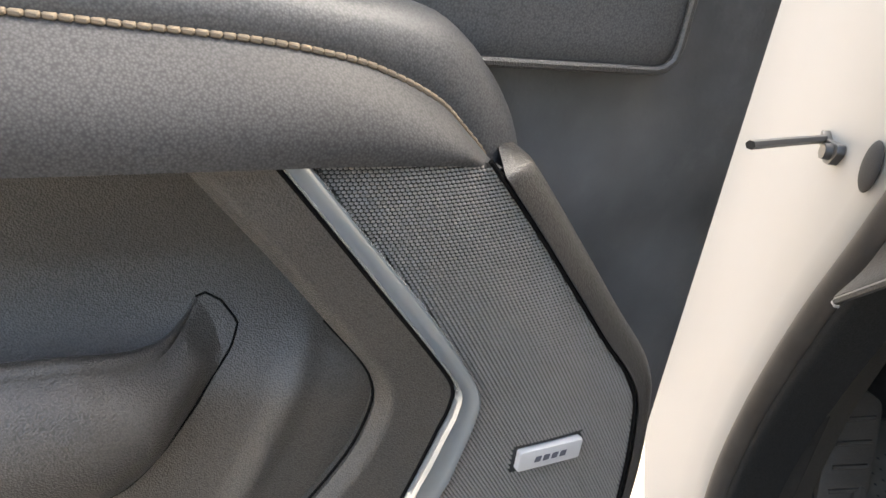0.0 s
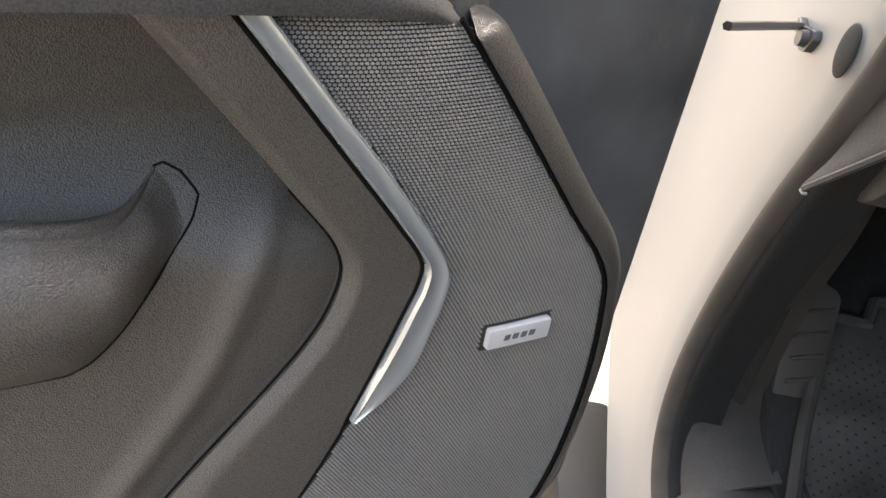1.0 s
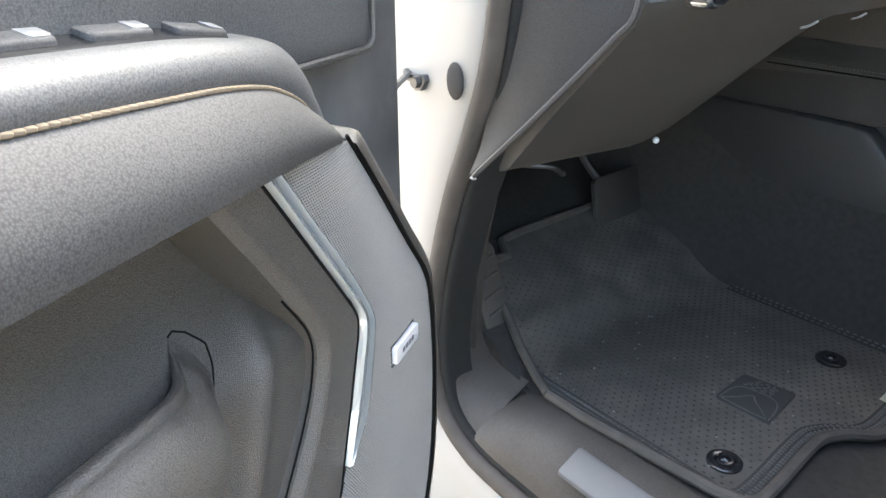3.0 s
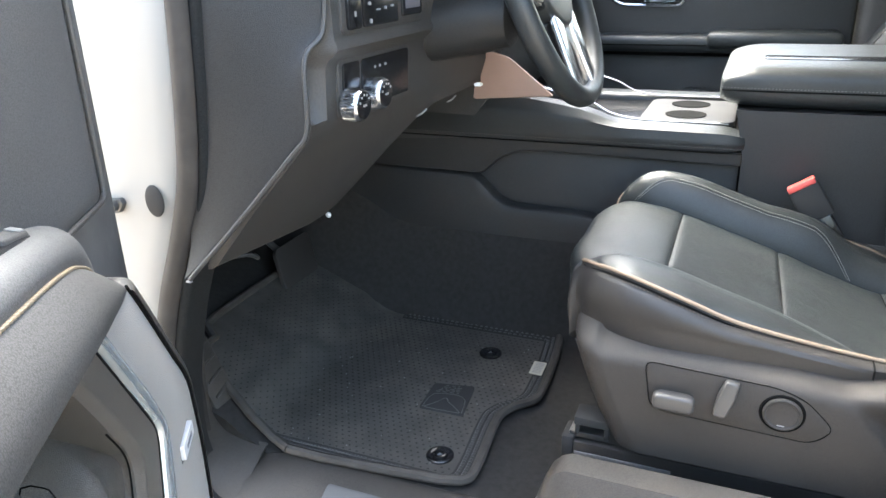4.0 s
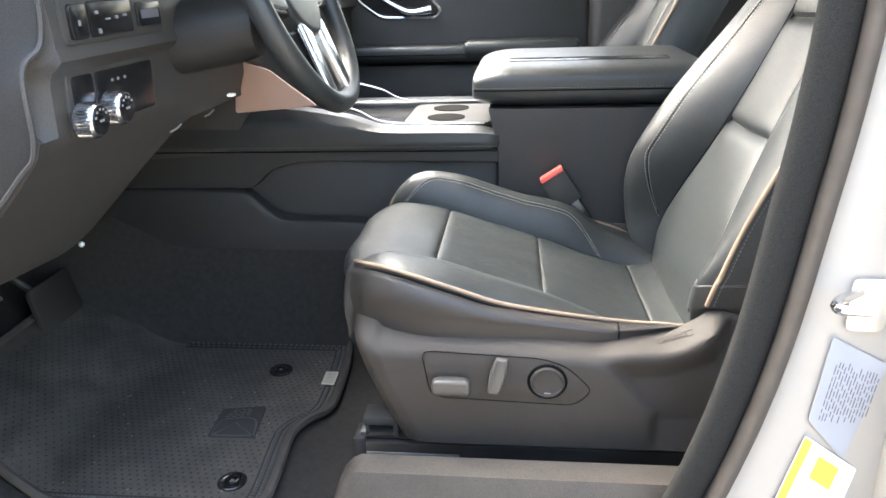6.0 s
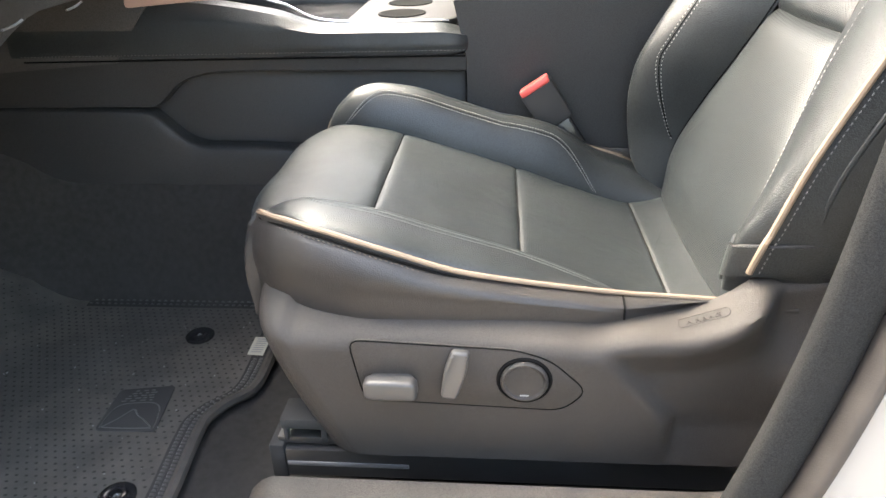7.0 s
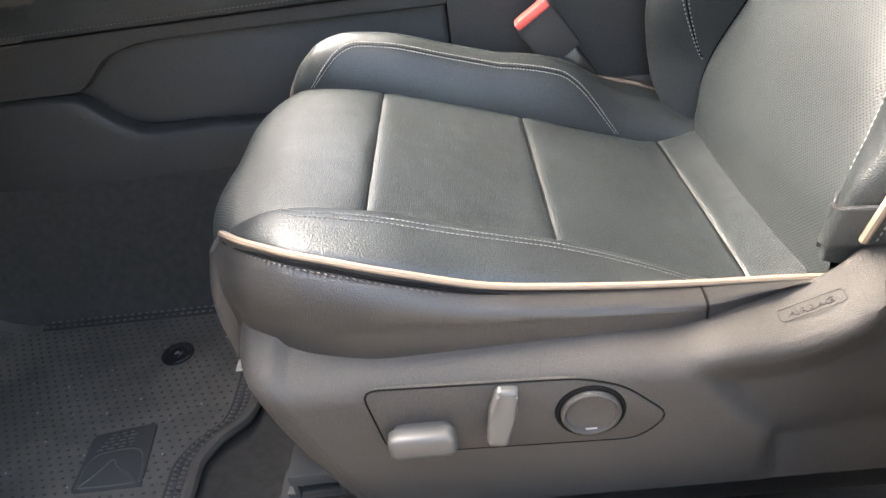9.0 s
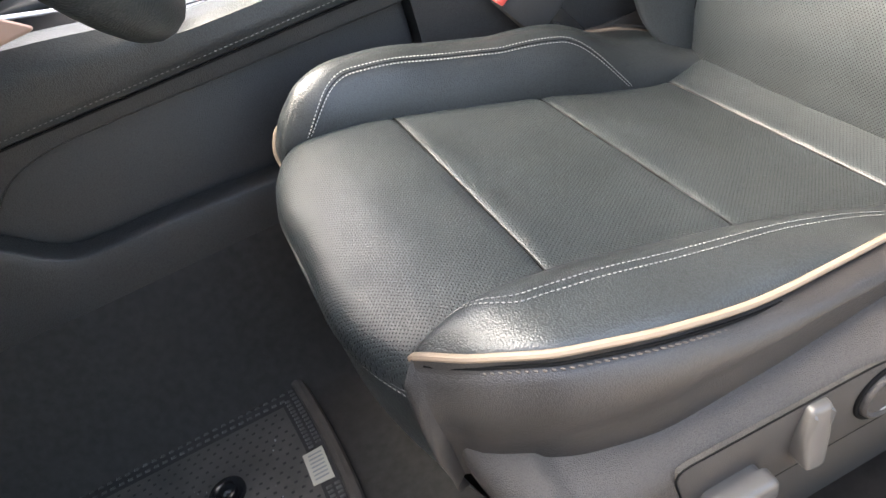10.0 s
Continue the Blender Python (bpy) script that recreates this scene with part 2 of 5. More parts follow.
def prism(outline, place, low, high, bevel=0.0, bm=None, seg=2):
    """A plate: outline of (a, b) pairs, place(a, b, depth) to the world."""
    own = bmesh.new()
    A = [own.verts.new(place(a, b, low)) for a, b in outline]
    B = [own.verts.new(place(a, b, high)) for a, b in outline]
    n = len(A)
    own.faces.new(A)
    top = own.faces.new(B)
    for j in range(n):
        own.faces.new((A[j], A[(j + 1) % n], B[(j + 1) % n], B[j]))
    bmesh.ops.recalc_face_normals(own, faces=own.faces)
    if bevel:
        bmesh.ops.bevel(own, geom=list(top.edges), offset=bevel, segments=seg, affect='EDGES', profile=0.5, clamp_overlap=True)
    if bm is None:
        return own
    me = bpy.data.meshes.new("join")
    own.to_mesh(me)
    own.free()
    bm.from_mesh(me)
    bpy.data.meshes.remove(me)
    return bm


def block(x0, x1, y0, y1, z0, z1, bevel=0.004, bm=None, seg=2):
    own = bmesh.new()
    bmesh.ops.create_cube(own, size=1, matrix=Matrix.LocRotScale(((x0 + x1) / 2, (y0 + y1) / 2, (z0 + z1) / 2), None, (x1 - x0, y1 - y0, z1 - z0)))
    if bevel:
        bmesh.ops.bevel(own, geom=list(own.edges), offset=bevel, segments=seg, affect='EDGES', profile=0.5, clamp_overlap=True)
    if bm is None:
        return own
    me = bpy.data.meshes.new("join")
    own.to_mesh(me)
    own.free()
    bm.from_mesh(me)
    bpy.data.meshes.remove(me)
    return bm


def rounded(a0, a1, b0, b1, r, n=5):
    out = []
    for ca, cb, s in ((a1 - r, b1 - r, 0), (a0 + r, b1 - r, 1), (a0 + r, b0 + r, 2), (a1 - r, b0 + r, 3)):
        for k in range(n + 1):
            t = math.pi / 2 * (s + k / n)
            out.append((ca + r * math.cos(t), cb + r * math.sin(t)))
    return out


def round_corners(poly, r, n=4):
    """Rounds each corner of a closed outline."""
    out = []
    m = len(poly)
    for i in range(m):
        p, a, b = Vector(poly[i]), Vector(poly[i - 1]), Vector(poly[(i + 1) % m])
        rr = min(r, (a - p).length * 0.45, (b - p).length * 0.45)
        s, e = p + (a - p).normalized() * rr, p + (b - p).normalized() * rr
        for k in range(n + 1):
            t = k / n
            q = s * (1 - t) ** 2 + p * 2 * t * (1 - t) + e * t * t
            out.append((q.x, q.y))
    return out


def stitches(points, length, width, gap, name, mat, parent, lift=0.0, slant=0.0, flat=False):
    """A row of short raised threads along a curve."""
    bm = bmesh.new()
    P = [Vector(p) for p in points]
    acc, want = 0.0, 0.0
    for a, b in zip(P, P[1:]):
        seg = (b - a).length
        if seg < 1e-9:
            continue
        d = (b - a) / seg
        while want <= acc + seg:
            c = a + d * (want - acc) + Vector((0, 0, lift))
            side = d.cross(Vector((0, 0, 1)))
            side = side.normalized() if side.length > 1e-6 else Vector((1, 0, 0))
            dd = (d + side * slant).normalized()
            rot = dd.to_track_quat('X', 'Z').to_matrix().to_4x4()
            if flat:
                own = block(-length / 2, length / 2, -width / 2, width / 2, -width / 3, width / 3, width * 0.18, seg=1)
                own.transform(Matrix.Translation(c) @ rot)
                tmp = bpy.data.meshes.new("join")
                own.to_mesh(tmp)
                own.free()
                bm.from_mesh(tmp)
                bpy.data.meshes.remove(tmp)
                want += length + gap
                continue
            bmesh.ops.create_icosphere(bm, subdivisions=1, radius=1.0, matrix=Matrix.Translation(c) @ rot @ Matrix.Diagonal((length / 2, width / 2, width / 2, 1)))
            want += length + gap
        acc += seg
    return part(name, bm, mat, parent)


# ---- ground and body ----
bm = bmesh.new()
bmesh.ops.create_grid(bm, x_segments=40, y_segments=40, size=150)
tagged(part("ground", bm, CONCRETE), "weathered grey concrete ground under the vehicle", "ground", kind="structure")


body = thing("car_body", (0.5, 0.5, 0.45), "white painted vehicle body shell with black rubber door seals", "car body", kind="structure")

OPENING = [(-0.006, 1.62), (-0.020, 1.36), (-0.042, 1.15), (-0.074, 1.04), (-0.122, 0.92), (-0.160, 0.78), (-0.172, 0.66),
           (-0.15, 0.575), (-0.095, 0.53), (0.0, 0.513), (0.3, 0.51), (0.62, 0.525), (0.80, 0.60), (0.87, 0.72), (0.915, 0.85),
           (0.945, 0.98), (0.965, 1.12), (0.985, 1.3), (1.0, 1.62)]
LOOP = curve([(x, 0.0, z) for x, z in OPENING], 90)


def loop_point(i, out, y):
    """A point of the door opening's loop, moved away from the opening by out."""
    d = (LOOP[min(i + 1, 90)] - LOOP[max(i - 1, 0)]).normalized()
    p = LOOP[i] + Vector((d.z, 0, -d.x)) * out
    return Vector((p.x, y, p.z))


def rear_shift(i):
    k = max(0.0, min(1.0, (i - 55) / 11))
    return k * k * (3 - 2 * k)


def jamb_section(i):
    s = 0.026 * rear_shift(i)
    k = max(0.0, min(1.0, (i - 33) / 10))
    k = k * k * (3 - 2 * k)
    far = Vector((-0.60, 0, LOOP[i].z)).lerp(loop_point(i, 0.21, 0), k)
    pts = [loop_point(i, 0.012 + s, 0.085), loop_point(i, 0.012 + s, 0.13), Vector((far.x, 0.13, far.z)), Vector((far.x, 0.070, far.z))]
    return pts + [loop_point(i, 0.11 + s * 0.5, 0.070), loop_point(i, 0.05 + s, 0.0705), loop_point(i, 0.03 + s, 0.074)]


part("door_jamb", loft([jamb_section(i) for i in range(91)]), WHITE, body, "white painted door jamb and hinge pillar")
SEAL = [(0.007 + 0.0155 * math.cos(t), 0.086 - 0.016 * math.sin(t)) for t in [math.pi * k / 9 for k in range(10)]] + [(-0.008, 0.099), (0.020, 0.099)]
part("door_seal", loft([[loop_point(i, o * (1 - 0.4 * rear_shift(i)) + 0.034 * rear_shift(i), y) for o, y in SEAL] for i in range(91)]), SEALRUBBER, body, "weathered rubber door seal")
def inner_seal_section(i):
    a, b = -0.024 + 0.012 * rear_shift(i), -0.005 + 0.036 * rear_shift(i)
    pts = [((a + b) / 2 + (b - a) / 2 * math.cos(t), 0.100 - 0.015 * math.sin(t) ** 0.7) for t in [math.pi * k / 10 for k in range(11)]]
    return [loop_point(i, o, y) for o, y in pts + [(a + 0.034 * rear_shift(i), 0.137), (b, 0.14)]]


part("inner_seal", loft([inner_seal_section(i) for i in range(91)]), FELT, body, "felt-covered inner door seal")
# panel behind the rear jamb
part("rear_pillar_panel", block(1.10, 1.30, -0.005, 0.12, 0.30, 1.62, 0.012), WHITE, body)
part("rocker_panel", block(-0.5, 1.4, 0.01, 0.12, 0.18, 0.302, 0.01), RUBBER, body, "black plastic rocker cladding")
part("fender", block(-1.6, -0.62, -0.02, 0.03, 0.45, 1.25, 0.03), WHITE, body)
part("rear_side", block(1.31, 3.6, -0.02, 0.05, 0.40, 1.30, 0.03), WHITE, body)
part("running_board", block(-0.42, 2.2, -0.20, -0.03, 0.27, 0.31, 0.012), PLASTIC, body, "black plastic running board")
# roof, far side and ends close the cabin; the unseen roof edge and pale headliner shape the seat light
part("roof", block(0.35, 3.4, 0.12, 1.94, 1.842, 1.90, 0.02), WHITE, body, "white painted roof")
part("headliner", block(0.37, 3.37, 0.15, 1.91, 1.80, 1.838, 0.01), HEADLINER, body, "light grey headliner")
part("rear_wall", block(3.3, 3.4, 0.12, 1.94, 0.5, 1.25, 0.02), PLASTIC, body)
part("firewall", block(-0.85, -0.80, 0.10, 1.96, 0.45, 1.25, 0.01), CARPET, body)
# these front and side panels are added to keep light out of the footwell
part("cowl", block(-0.86, -0.56, 0.10, 1.96, 1.24, 1.40, 0.02), PLASTIC, body, "black cowl panel added to stop light leaking into the footwell")
for y in (0.132, 1.90):
    part("footwell_light_stop", block(-0.85, -0.16, y, y + 0.03, 0.45, 1.25, 0.005), CARPET, body)
part("far_rear_side", block(1.05, 3.4, 1.90, 1.97, 0.45, 1.48, 0.02), PLASTIC, body)
for a, b in (((-0.62, 0.16, 1.25), (0.40, 0.20, 1.82)), ((-0.62, 1.90, 1.25), (0.40, 1.86, 1.82)), ((1.10, 0.13, 1.30), (1.14, 0.18, 1.82)), ((1.10, 1.92, 1.0), (1.14, 1.88, 1.82)), ((3.3, 0.13, 1.25), (3.1, 0.2, 1.82)), ((3.3, 1.92, 1.25), (3.1, 1.86, 1.82))):
    part("pillar", tube(curve([a, tuple((p + q) / 2 for p, q in zip(a, b)), b], 6), 0.05, seg=10), SOFT, body)

# bolt cover in the hinge pillar and the door check
bm = bmesh.new()
bmesh.ops.create_uvsphere(bm, u_segments=24, v_segments=12, radius=1, matrix=Matrix.Translation((-0.105, 0.069, 1.092)) @ Matrix.Diagonal((0.0165, 0.004, 0.0235, 1)))
part("plug", bm, RUBBER, body, "black oval rubber plug")
bm = prism(round_corners([(-0.208, 1.094), (-0.194, 1.088), (-0.162, 1.092), (-0.158, 1.084), (-0.168, 1.070), (-0.182, 1.068), (-0.190, 1.078), (-0.208, 1.080)], 0.003), lambda a, b, d: (a, 0.0695 - d, b), 0, 0.008, 0.002)
bmesh.ops.create_cone(bm, cap_ends=True, segments=14, radius1=0.0085, radius2=0.0075, depth=0.008, matrix=Matrix.Translation((-0.174, 0.0585, 1.081)) @ Matrix.Rotation(radians(90), 4, 'X'))
tube([(-0.196, 0.062, 1.087), (-0.15, 0.02, 1.093), (-0.075, -0.045, 1.103)], 0.0045, bm, seg=6, flat=0.9)
part("door_check", bm, STEEL, body, "dark steel door check strap with bolt")

# ---- floor of the cabin ----
def floor_z(x, y):
    toe = max(0.0, -x - 0.05)
    z = 0.604 + 0.42 * toe * min(1, toe / 0.1)
    side = max(0.0, y - 0.70)
    return z + min(0.26, 2.2 * side * min(1, side / 0.07))


carpet = thing("floor", (0.5, 0.5, 0.55), "dark charcoal carpeted vehicle floor with a raised tunnel", "floor", kind="structure")
part("carpet", sheet(lambda i, j: (-0.80 + 1.95 * i, 0.186 + 0.664 * j, floor_z(-0.80 + 1.95 * i, 0.186 + 0.664 * j)), 60, 40, thick=0.03), CARPET, carpet)
part("rear_carpet", block(1.15, 3.3, 0.10, 1.94, 0.55, 0.604, 0.01), CARPET, carpet)
part("far_carpet", block(-0.8, 1.15, 0.85, 1.94, 0.55, 0.62, 0.01), CARPET, carpet)

# sill trim: a shallow tray between the seal and the mat, with a raised cover beside the seat
sill = thing("sill_trim", (0.3, 0.12, 0.55), "dark grey plastic door sill trim with a silver plate", "sill trim", kind="structure")


def sill_section(x):
    up = table(x, [(-0.09, 0.0), (0.40, 0.0), (0.445, 0.108), (0.47, 0.127), (0.9, 0.127), (1.0, 0.145)])
    up -= table(x, [(-0.09, 0.018), (-0.06, 0.012), (-0.03, 0.004), (0.02, 0.0)])
    return [(0.088, 0.50), (0.088, 0.545), (0.098, 0.562 + up * 0.3), (0.125, 0.592 + up * 0.75), (0.15, 0.605 + up), (0.185, 0.610 + up), (0.198, 0.604 + up * 0.9), (0.202, 0.56)]


part("sill_cover", loft([[(x, y, z) for y, z in sill_section(x)] for x in [-0.08 + 0.0125 * k for k in range(89)]]), SILLTRIM, sill)
part("sill_plate", prism(round_corners([(0.085, 0.066), (0.085, 0.110), (0.40, 0.110), (0.40, 0.066)], 0.006), lambda a, b, d: (a, b + 0.03, 0.585 + (b - 0.066) * 0.45 + d), 0.0, 0.006, 0.002), SILLPLATE, sill, "brushed silver sill plate")


KICK = [(12, (-0.095, 0.150, 1.06)), (15, (-0.115, 0.160, 1.0)), (20, (-0.145, 0.178, 0.90)), (25, (-0.180, 0.187, 0.775)), (30, (-0.187, 0.190, 0.675)), (35, (-0.152, 0.192, 0.618)), (40, (-0.088, 0.195, 0.607)), (42, (-0.06, 0.196, 0.607))]


def kick(i, j):
    """Kick panel between the inner seal and the mat, from the dashboard down to the sill joint."""
    k = 12 + 29 * i
    a = min(89, int(k))
    lip = loop_point(a, -0.019, 0.098).lerp(loop_point(a + 1, -0.019, 0.098), k - a)
    inner = Vector([table(k, [(q, p[c]) for q, p in KICK]) for c in range(3)])
    mid = lip.lerp(inner, 0.45)
    mid.y = 0.118
    mid += Vector((0.010, 0, 0.012))
    return lip * (1 - j) ** 2 + mid * 2 * j * (1 - j) + inner * j * j


part("kick_panel", sheet(kick, 60, 20, thick=0.004), SILLTRIM, sill, "dark plastic kick panel")

# ---- driver's seat ----
CY = 0.525


def tilt(x, v, z):
    """Seat coordinates: x rearward, v across from the seat's middle, z up; the seat leans a little inward."""
    return Vector((x - 0.02 * v, CY + v, z - 0.030 * v))


TOP = [(0.403, 0.930), (0.4045, 0.939), (0.410, 0.948), (0.422, 0.955), (0.445, 0.960), (0.49, 0.962), (0.555, 0.950), (0.64, 0.922), (0.724, 0.894), (0.80, 0.866), (0.86, 0.844), (0.90, 0.836), (0.95, 0.845), (1.0, 0.86)]
PIPE_W = [(0.437, 0.188), (0.445, 0.198), (0.46, 0.207), (0.48, 0.214), (0.52, 0.222), (0.58, 0.227), (0.70, 0.230), (0.84, 0.232), (1.0, 0.240)]
PIPE_Z = [(0.437, 0.970), (0.445, 0.969), (0.47, 0.967), (0.52, 0.956), (0.59, 0.935), (0.66, 0.914), (0.72, 0.905), (0.78, 0.898), (0.84, 0.893), (0.92, 0.890), (1.0, 0.872)]
JOINT_W = [(0.445, 0.218), (0.46, 0.236), (0.48, 0.250), (0.52, 0.268), (0.58, 0.278), (0.66, 0.276), (0.74, 0.270), (0.82, 0.262), (0.88, 0.246), (0.93, 0.232)]
JOINT_Z = [(0.445, 0.898), (0.48, 0.901), (0.52, 0.905), (0.58, 0.906), (0.66, 0.902), (0.74, 0.895), (0.83, 0.886), (0.88, 0.888), (0.93, 0.892)]
SWELL = [(0.445, 0.0), (0.46, 0.008), (0.48, 0.020), (0.52, 0.034), (0.58, 0.036), (0.66, 0.027), (0.72, 0.018), (0.78, 0.010), (0.86, 0.002), (1.0, 0.0)]
SEAMS = (0.556, 0.724, 0.896)
PROFILE = curve([(x, 0, z) for x, z in TOP], 400)
INNER = [(0.40, 0.192), (0.43, 0.186), (0.46, 0.176), (0.50, 0.168), (0.6, 0.163), (0.95, 0.167)]


def arc_of(x):
    return min(range(401), key=lambda i: abs(PROFILE[i].x - x)) / 400


def plan_curve(v):
    """The front edge bends rearward towards the corners."""
    k = max(0.0, abs(v) / 0.19 - 0.35) / 0.65
    return 0.030 * k ** 2.2


def cushion_panel(s0, s1, puff, parent, name):
    def fn(i, j):
        s = s0 + (s1 - s0) * i
        c = min(399, int(s * 400))
        p = PROFILE[c].lerp(PROFILE[c + 1], s * 400 - c)
        q, o = PROFILE[min(400, c + 4)], PROFILE[max(0, c - 3)]
        d = (q - o).normalized()
        e = min(i, 1 - i) if s0 > 0 else 1 - i
        edge = 1 - math.exp(-e * (s1 - s0) * 0.62 / 0.0026)
        b = 2 * j - 1
        w = table(p.x, INNER)
        side = 1 - math.exp(-(1 - abs(b)) * w / 0.012)
        h = puff * edge * (0.35 + 0.65 * side) - 0.0016 * (1 - edge) - 0.003 * (1 - side)
        h += 0.0016 * noise.noise(Vector((p.x * 16, b * 2.6, 1.0))) + 0.0006 * noise.noise(Vector((p.x * 60, b * 9, 4.0)))
        front = max(0.0, 1 - (p.x - 0.40) / 0.06)
        return tilt(p.x - d.z * h + plan_curve(w * b) * front ** 0.7, w * b, p.z + d.x * h - 0.004 * front * abs(b) ** 3)
    part(name, sheet(lambda i, j: fn(0.5 - 0.5 * math.cos(math.pi * i), j), 56, 44), PERF, parent, "perforated black leather panel")


def bolster_at(x, t, sgn):
    """A point of a cushion bolster, t from the insert's edge (0) over the ridge to the piping (1)."""
    far = sgn > 0
    zi = table(x, TOP)
    wi, wp, zp = table(x, INNER) - 0.002, table(x, PIPE_W) + (0.022 if far else table(x, SWELL)), table(x, PIPE_Z) + (table(x, [(0.70, -0.006), (0.79, 0.012), (0.88, -0.008), (0.96, -0.036), (1.0, -0.04)]) if far else 0.57 * table(x, SWELL))
    r = table(x, [(0.438, 0.0), (0.445, 0.008), (0.455, 0.016), (0.48, 0.029), (0.53, 0.037), (0.60, 0.040), (0.70, 0.040), (0.78, 0.034), (0.85, 0.022), (0.93, 0.014), (1.0, 0.01)]) * (table(x, [(0.70, 1.6), (0.80, 0.9), (0.88, 0.1), (1.0, 0.1)]) if far else 0.75)
    zr = max(zi, zp if far else zi) + r
    k = 0.50
    if t < k:
        a = t / k * math.pi / 2
        return tilt(x, sgn * (wi + (wp - wi) * k * (1 - math.cos(a)) ** 0.8), zi - 0.006 + (zr - zi + 0.006) * math.sin(a))
    a = (t - k) / (1 - k) * math.pi / 2
    return tilt(x, sgn * (wi + (wp - wi) * (k + (1 - k) * math.sin(a))), zp + (zr - zp) * math.cos(a))


def seat_cushion(seat):
    a = [0.0, arc_of(SEAMS[0]), arc_of(SEAMS[1]), arc_of(SEAMS[2]), 1.0]
    for k in range(4):
        cushion_panel(a[k], a[k + 1], (0.0022, 0.0026, 0.0026, 0.0024)[k], seat, "cushion_panel")
    for s in a[1:4]:
        c = int(s * 400)
        p = PROFILE[c].lerp(PROFILE[c + 1], s * 400 - c)
        w = table(p.x, INNER)
        part("cushion_seam", tube([tilt(p.x, w * (k / 20 - 1), p.z - 0.0010 - 0.003 * math.exp(-(1 - abs(k / 20 - 1)) * w / 0.012)) for k in range(41)], 0.0010, seg=6), GAP, seat)
    low = curve([(0.4035, 0, 0.930), (0.402, 0, 0.90), (0.406, 0, 0.86), (0.425, 0, 0.81), (0.47, 0, 0.76)], 16)

    def lower(i, j):
        p, b = low[int(round(i * 16))], 2 * j - 1
        w = 0.192 + 0.030 * min(1, i * 1.5)
        return tilt(p.x + plan_curve(0.19 * b), w * b, p.z)
    part("front_panel", sheet(lower, 16, 40), LEATHER, seat)
    seam = [tilt(0.4025 + plan_curve(v), v, 0.931 - 0.004 * abs(v / 0.19) ** 3) for v in [-0.192 + 0.00384 * k for k in range(101)]]
    part("front_piping", tube(seam, 0.0028, seg=8), LEATHER, seat, "rolled black front seam")
    stitches([p + Vector((-0.001, 0, -0.005)) for p in seam], 0.0042, 0.0019, 0.0009, "stitching", PALETHREAD, seat)
    for sgn in (-1, 1):
        part("bolster", sheet(lambda i, j, sgn=sgn: bolster_at(0.440 + 0.56 * i ** 1.25, j, sgn), 70, 20), LEATHER, seat, "smooth black leather side bolster")

        def rim(x, sgn=sgn):
            p = bolster_at(x, 1.0, sgn)
            return p

        def skirt(i, j, sgn=sgn):
            x = 0.443 + (1.0 - 0.443) * i
            p = rim(x)
            w0, z0 = abs(p.y - CY), p.z
            q = tilt(x, sgn * table(x, JOINT_W), table(x, JOINT_Z))
            w1, z1 = max(abs(q.y - CY), w0 + 0.01 * min(1.0, max(0.0, (0.93 - x) / 0.08))), q.z
            tuck = 0.003 * math.exp(-((j - 0.10) / 0.05) ** 2)
            bulge = 0.010 * math.sin(math.pi * j) - tuck
            fold = 0.0025 * noise.noise(Vector((x * 30, j * 4, 2.0))) * min(1, max(0, (x - 0.6) / 0.2)) * math.sin(math.pi * j)
            f = max(0, 1 - i * 10)
            return Vector((x - 0.004 * f * math.sin(math.pi * min(1, j)), CY + sgn * (w0 + (w1 - w0) * j + bulge + fold), z0 + (z1 - z0) * j + bulge * 0.3 - 0.35 * max(0, j - 0.9)))
        part("skirt", sheet(skirt, 70, 22), SKIRT, seat)
        part("skirt_seam", tube([skirt((0.829 - 0.443) / 0.557, 0.12 + 0.083 * k) + Vector((0, sgn * 0.0006, 0)) for k in range(11)], 0.0012, seg=6), GAP, seat)

        def corner(i, j, sgn=sgn):
            # rounds the front corner from the skirt to the front panel
            p = skirt(0.0, j)
            q = lower(min(1, 0.02 + 0.55 * j), 0.0 if sgn < 0 else 1.0)
            t = i
            m = p.lerp(q, t)
            bow = 0.010 * math.sin(math.pi * t)
            return m + Vector((-bow, sgn * bow * 0.5, 0))
        part("corner_panel", sheet(corner, 10, 16), SKIRT, seat)
        tip = lower(0.04, 0.0 if sgn < 0 else 1.0)
        part("corner_cap", sheet(lambda i, j, sgn=sgn, tip=tip: bolster_at(0.4405, i, sgn).lerp(tip, j) + Vector((-0.006 * math.sin(math.pi * j), sgn * 0.004 * math.sin(math.pi * j) * i, 0)), 10, 8), LEATHER, seat)
        line = [rim(0.4435 + 0.0055 * k) + Vector((0, sgn * 0.002, 0.001)) for k in range(101)]
        # beside the console the piping runs on down the front corner; on the door side it only hooks round it
        hook = [bolster_at(0.441, 0.75, sgn) + Vector((-0.002, 0, 0))] if sgn < 0 else [tip + Vector((-0.002, 0.003, -0.004)), tip.lerp(bolster_at(0.4405, 1.0, sgn), 0.5) + Vector((-0.007, 0.006, 0))]
        part("piping", tube(curve(hook + line[::4], 110), 0.0029, seg=8), PIPE, seat, "tan leather piping")
        # near-black tube paints the shade in the fold under the piping
        part("piping_crease_shade", tube([p + Vector((0, sgn * 0.0035, -0.0060)) for p in line], 0.0013, seg=6), GAP, seat)
        stitches([p + Vector((0, sgn * 0.0055, -0.0090)) for p in line], 0.0042, 0.0018, 0.0012, "stitching", BROWNTHREAD, seat, slant=0.5)
        def sewn(off, x0, run):
            arc = []
            for k in range(121):
                end = math.sin(min(1, min(k, 120 - k if sgn > 0 else 120) / (22 if sgn > 0 else 16)) * math.pi / 2)
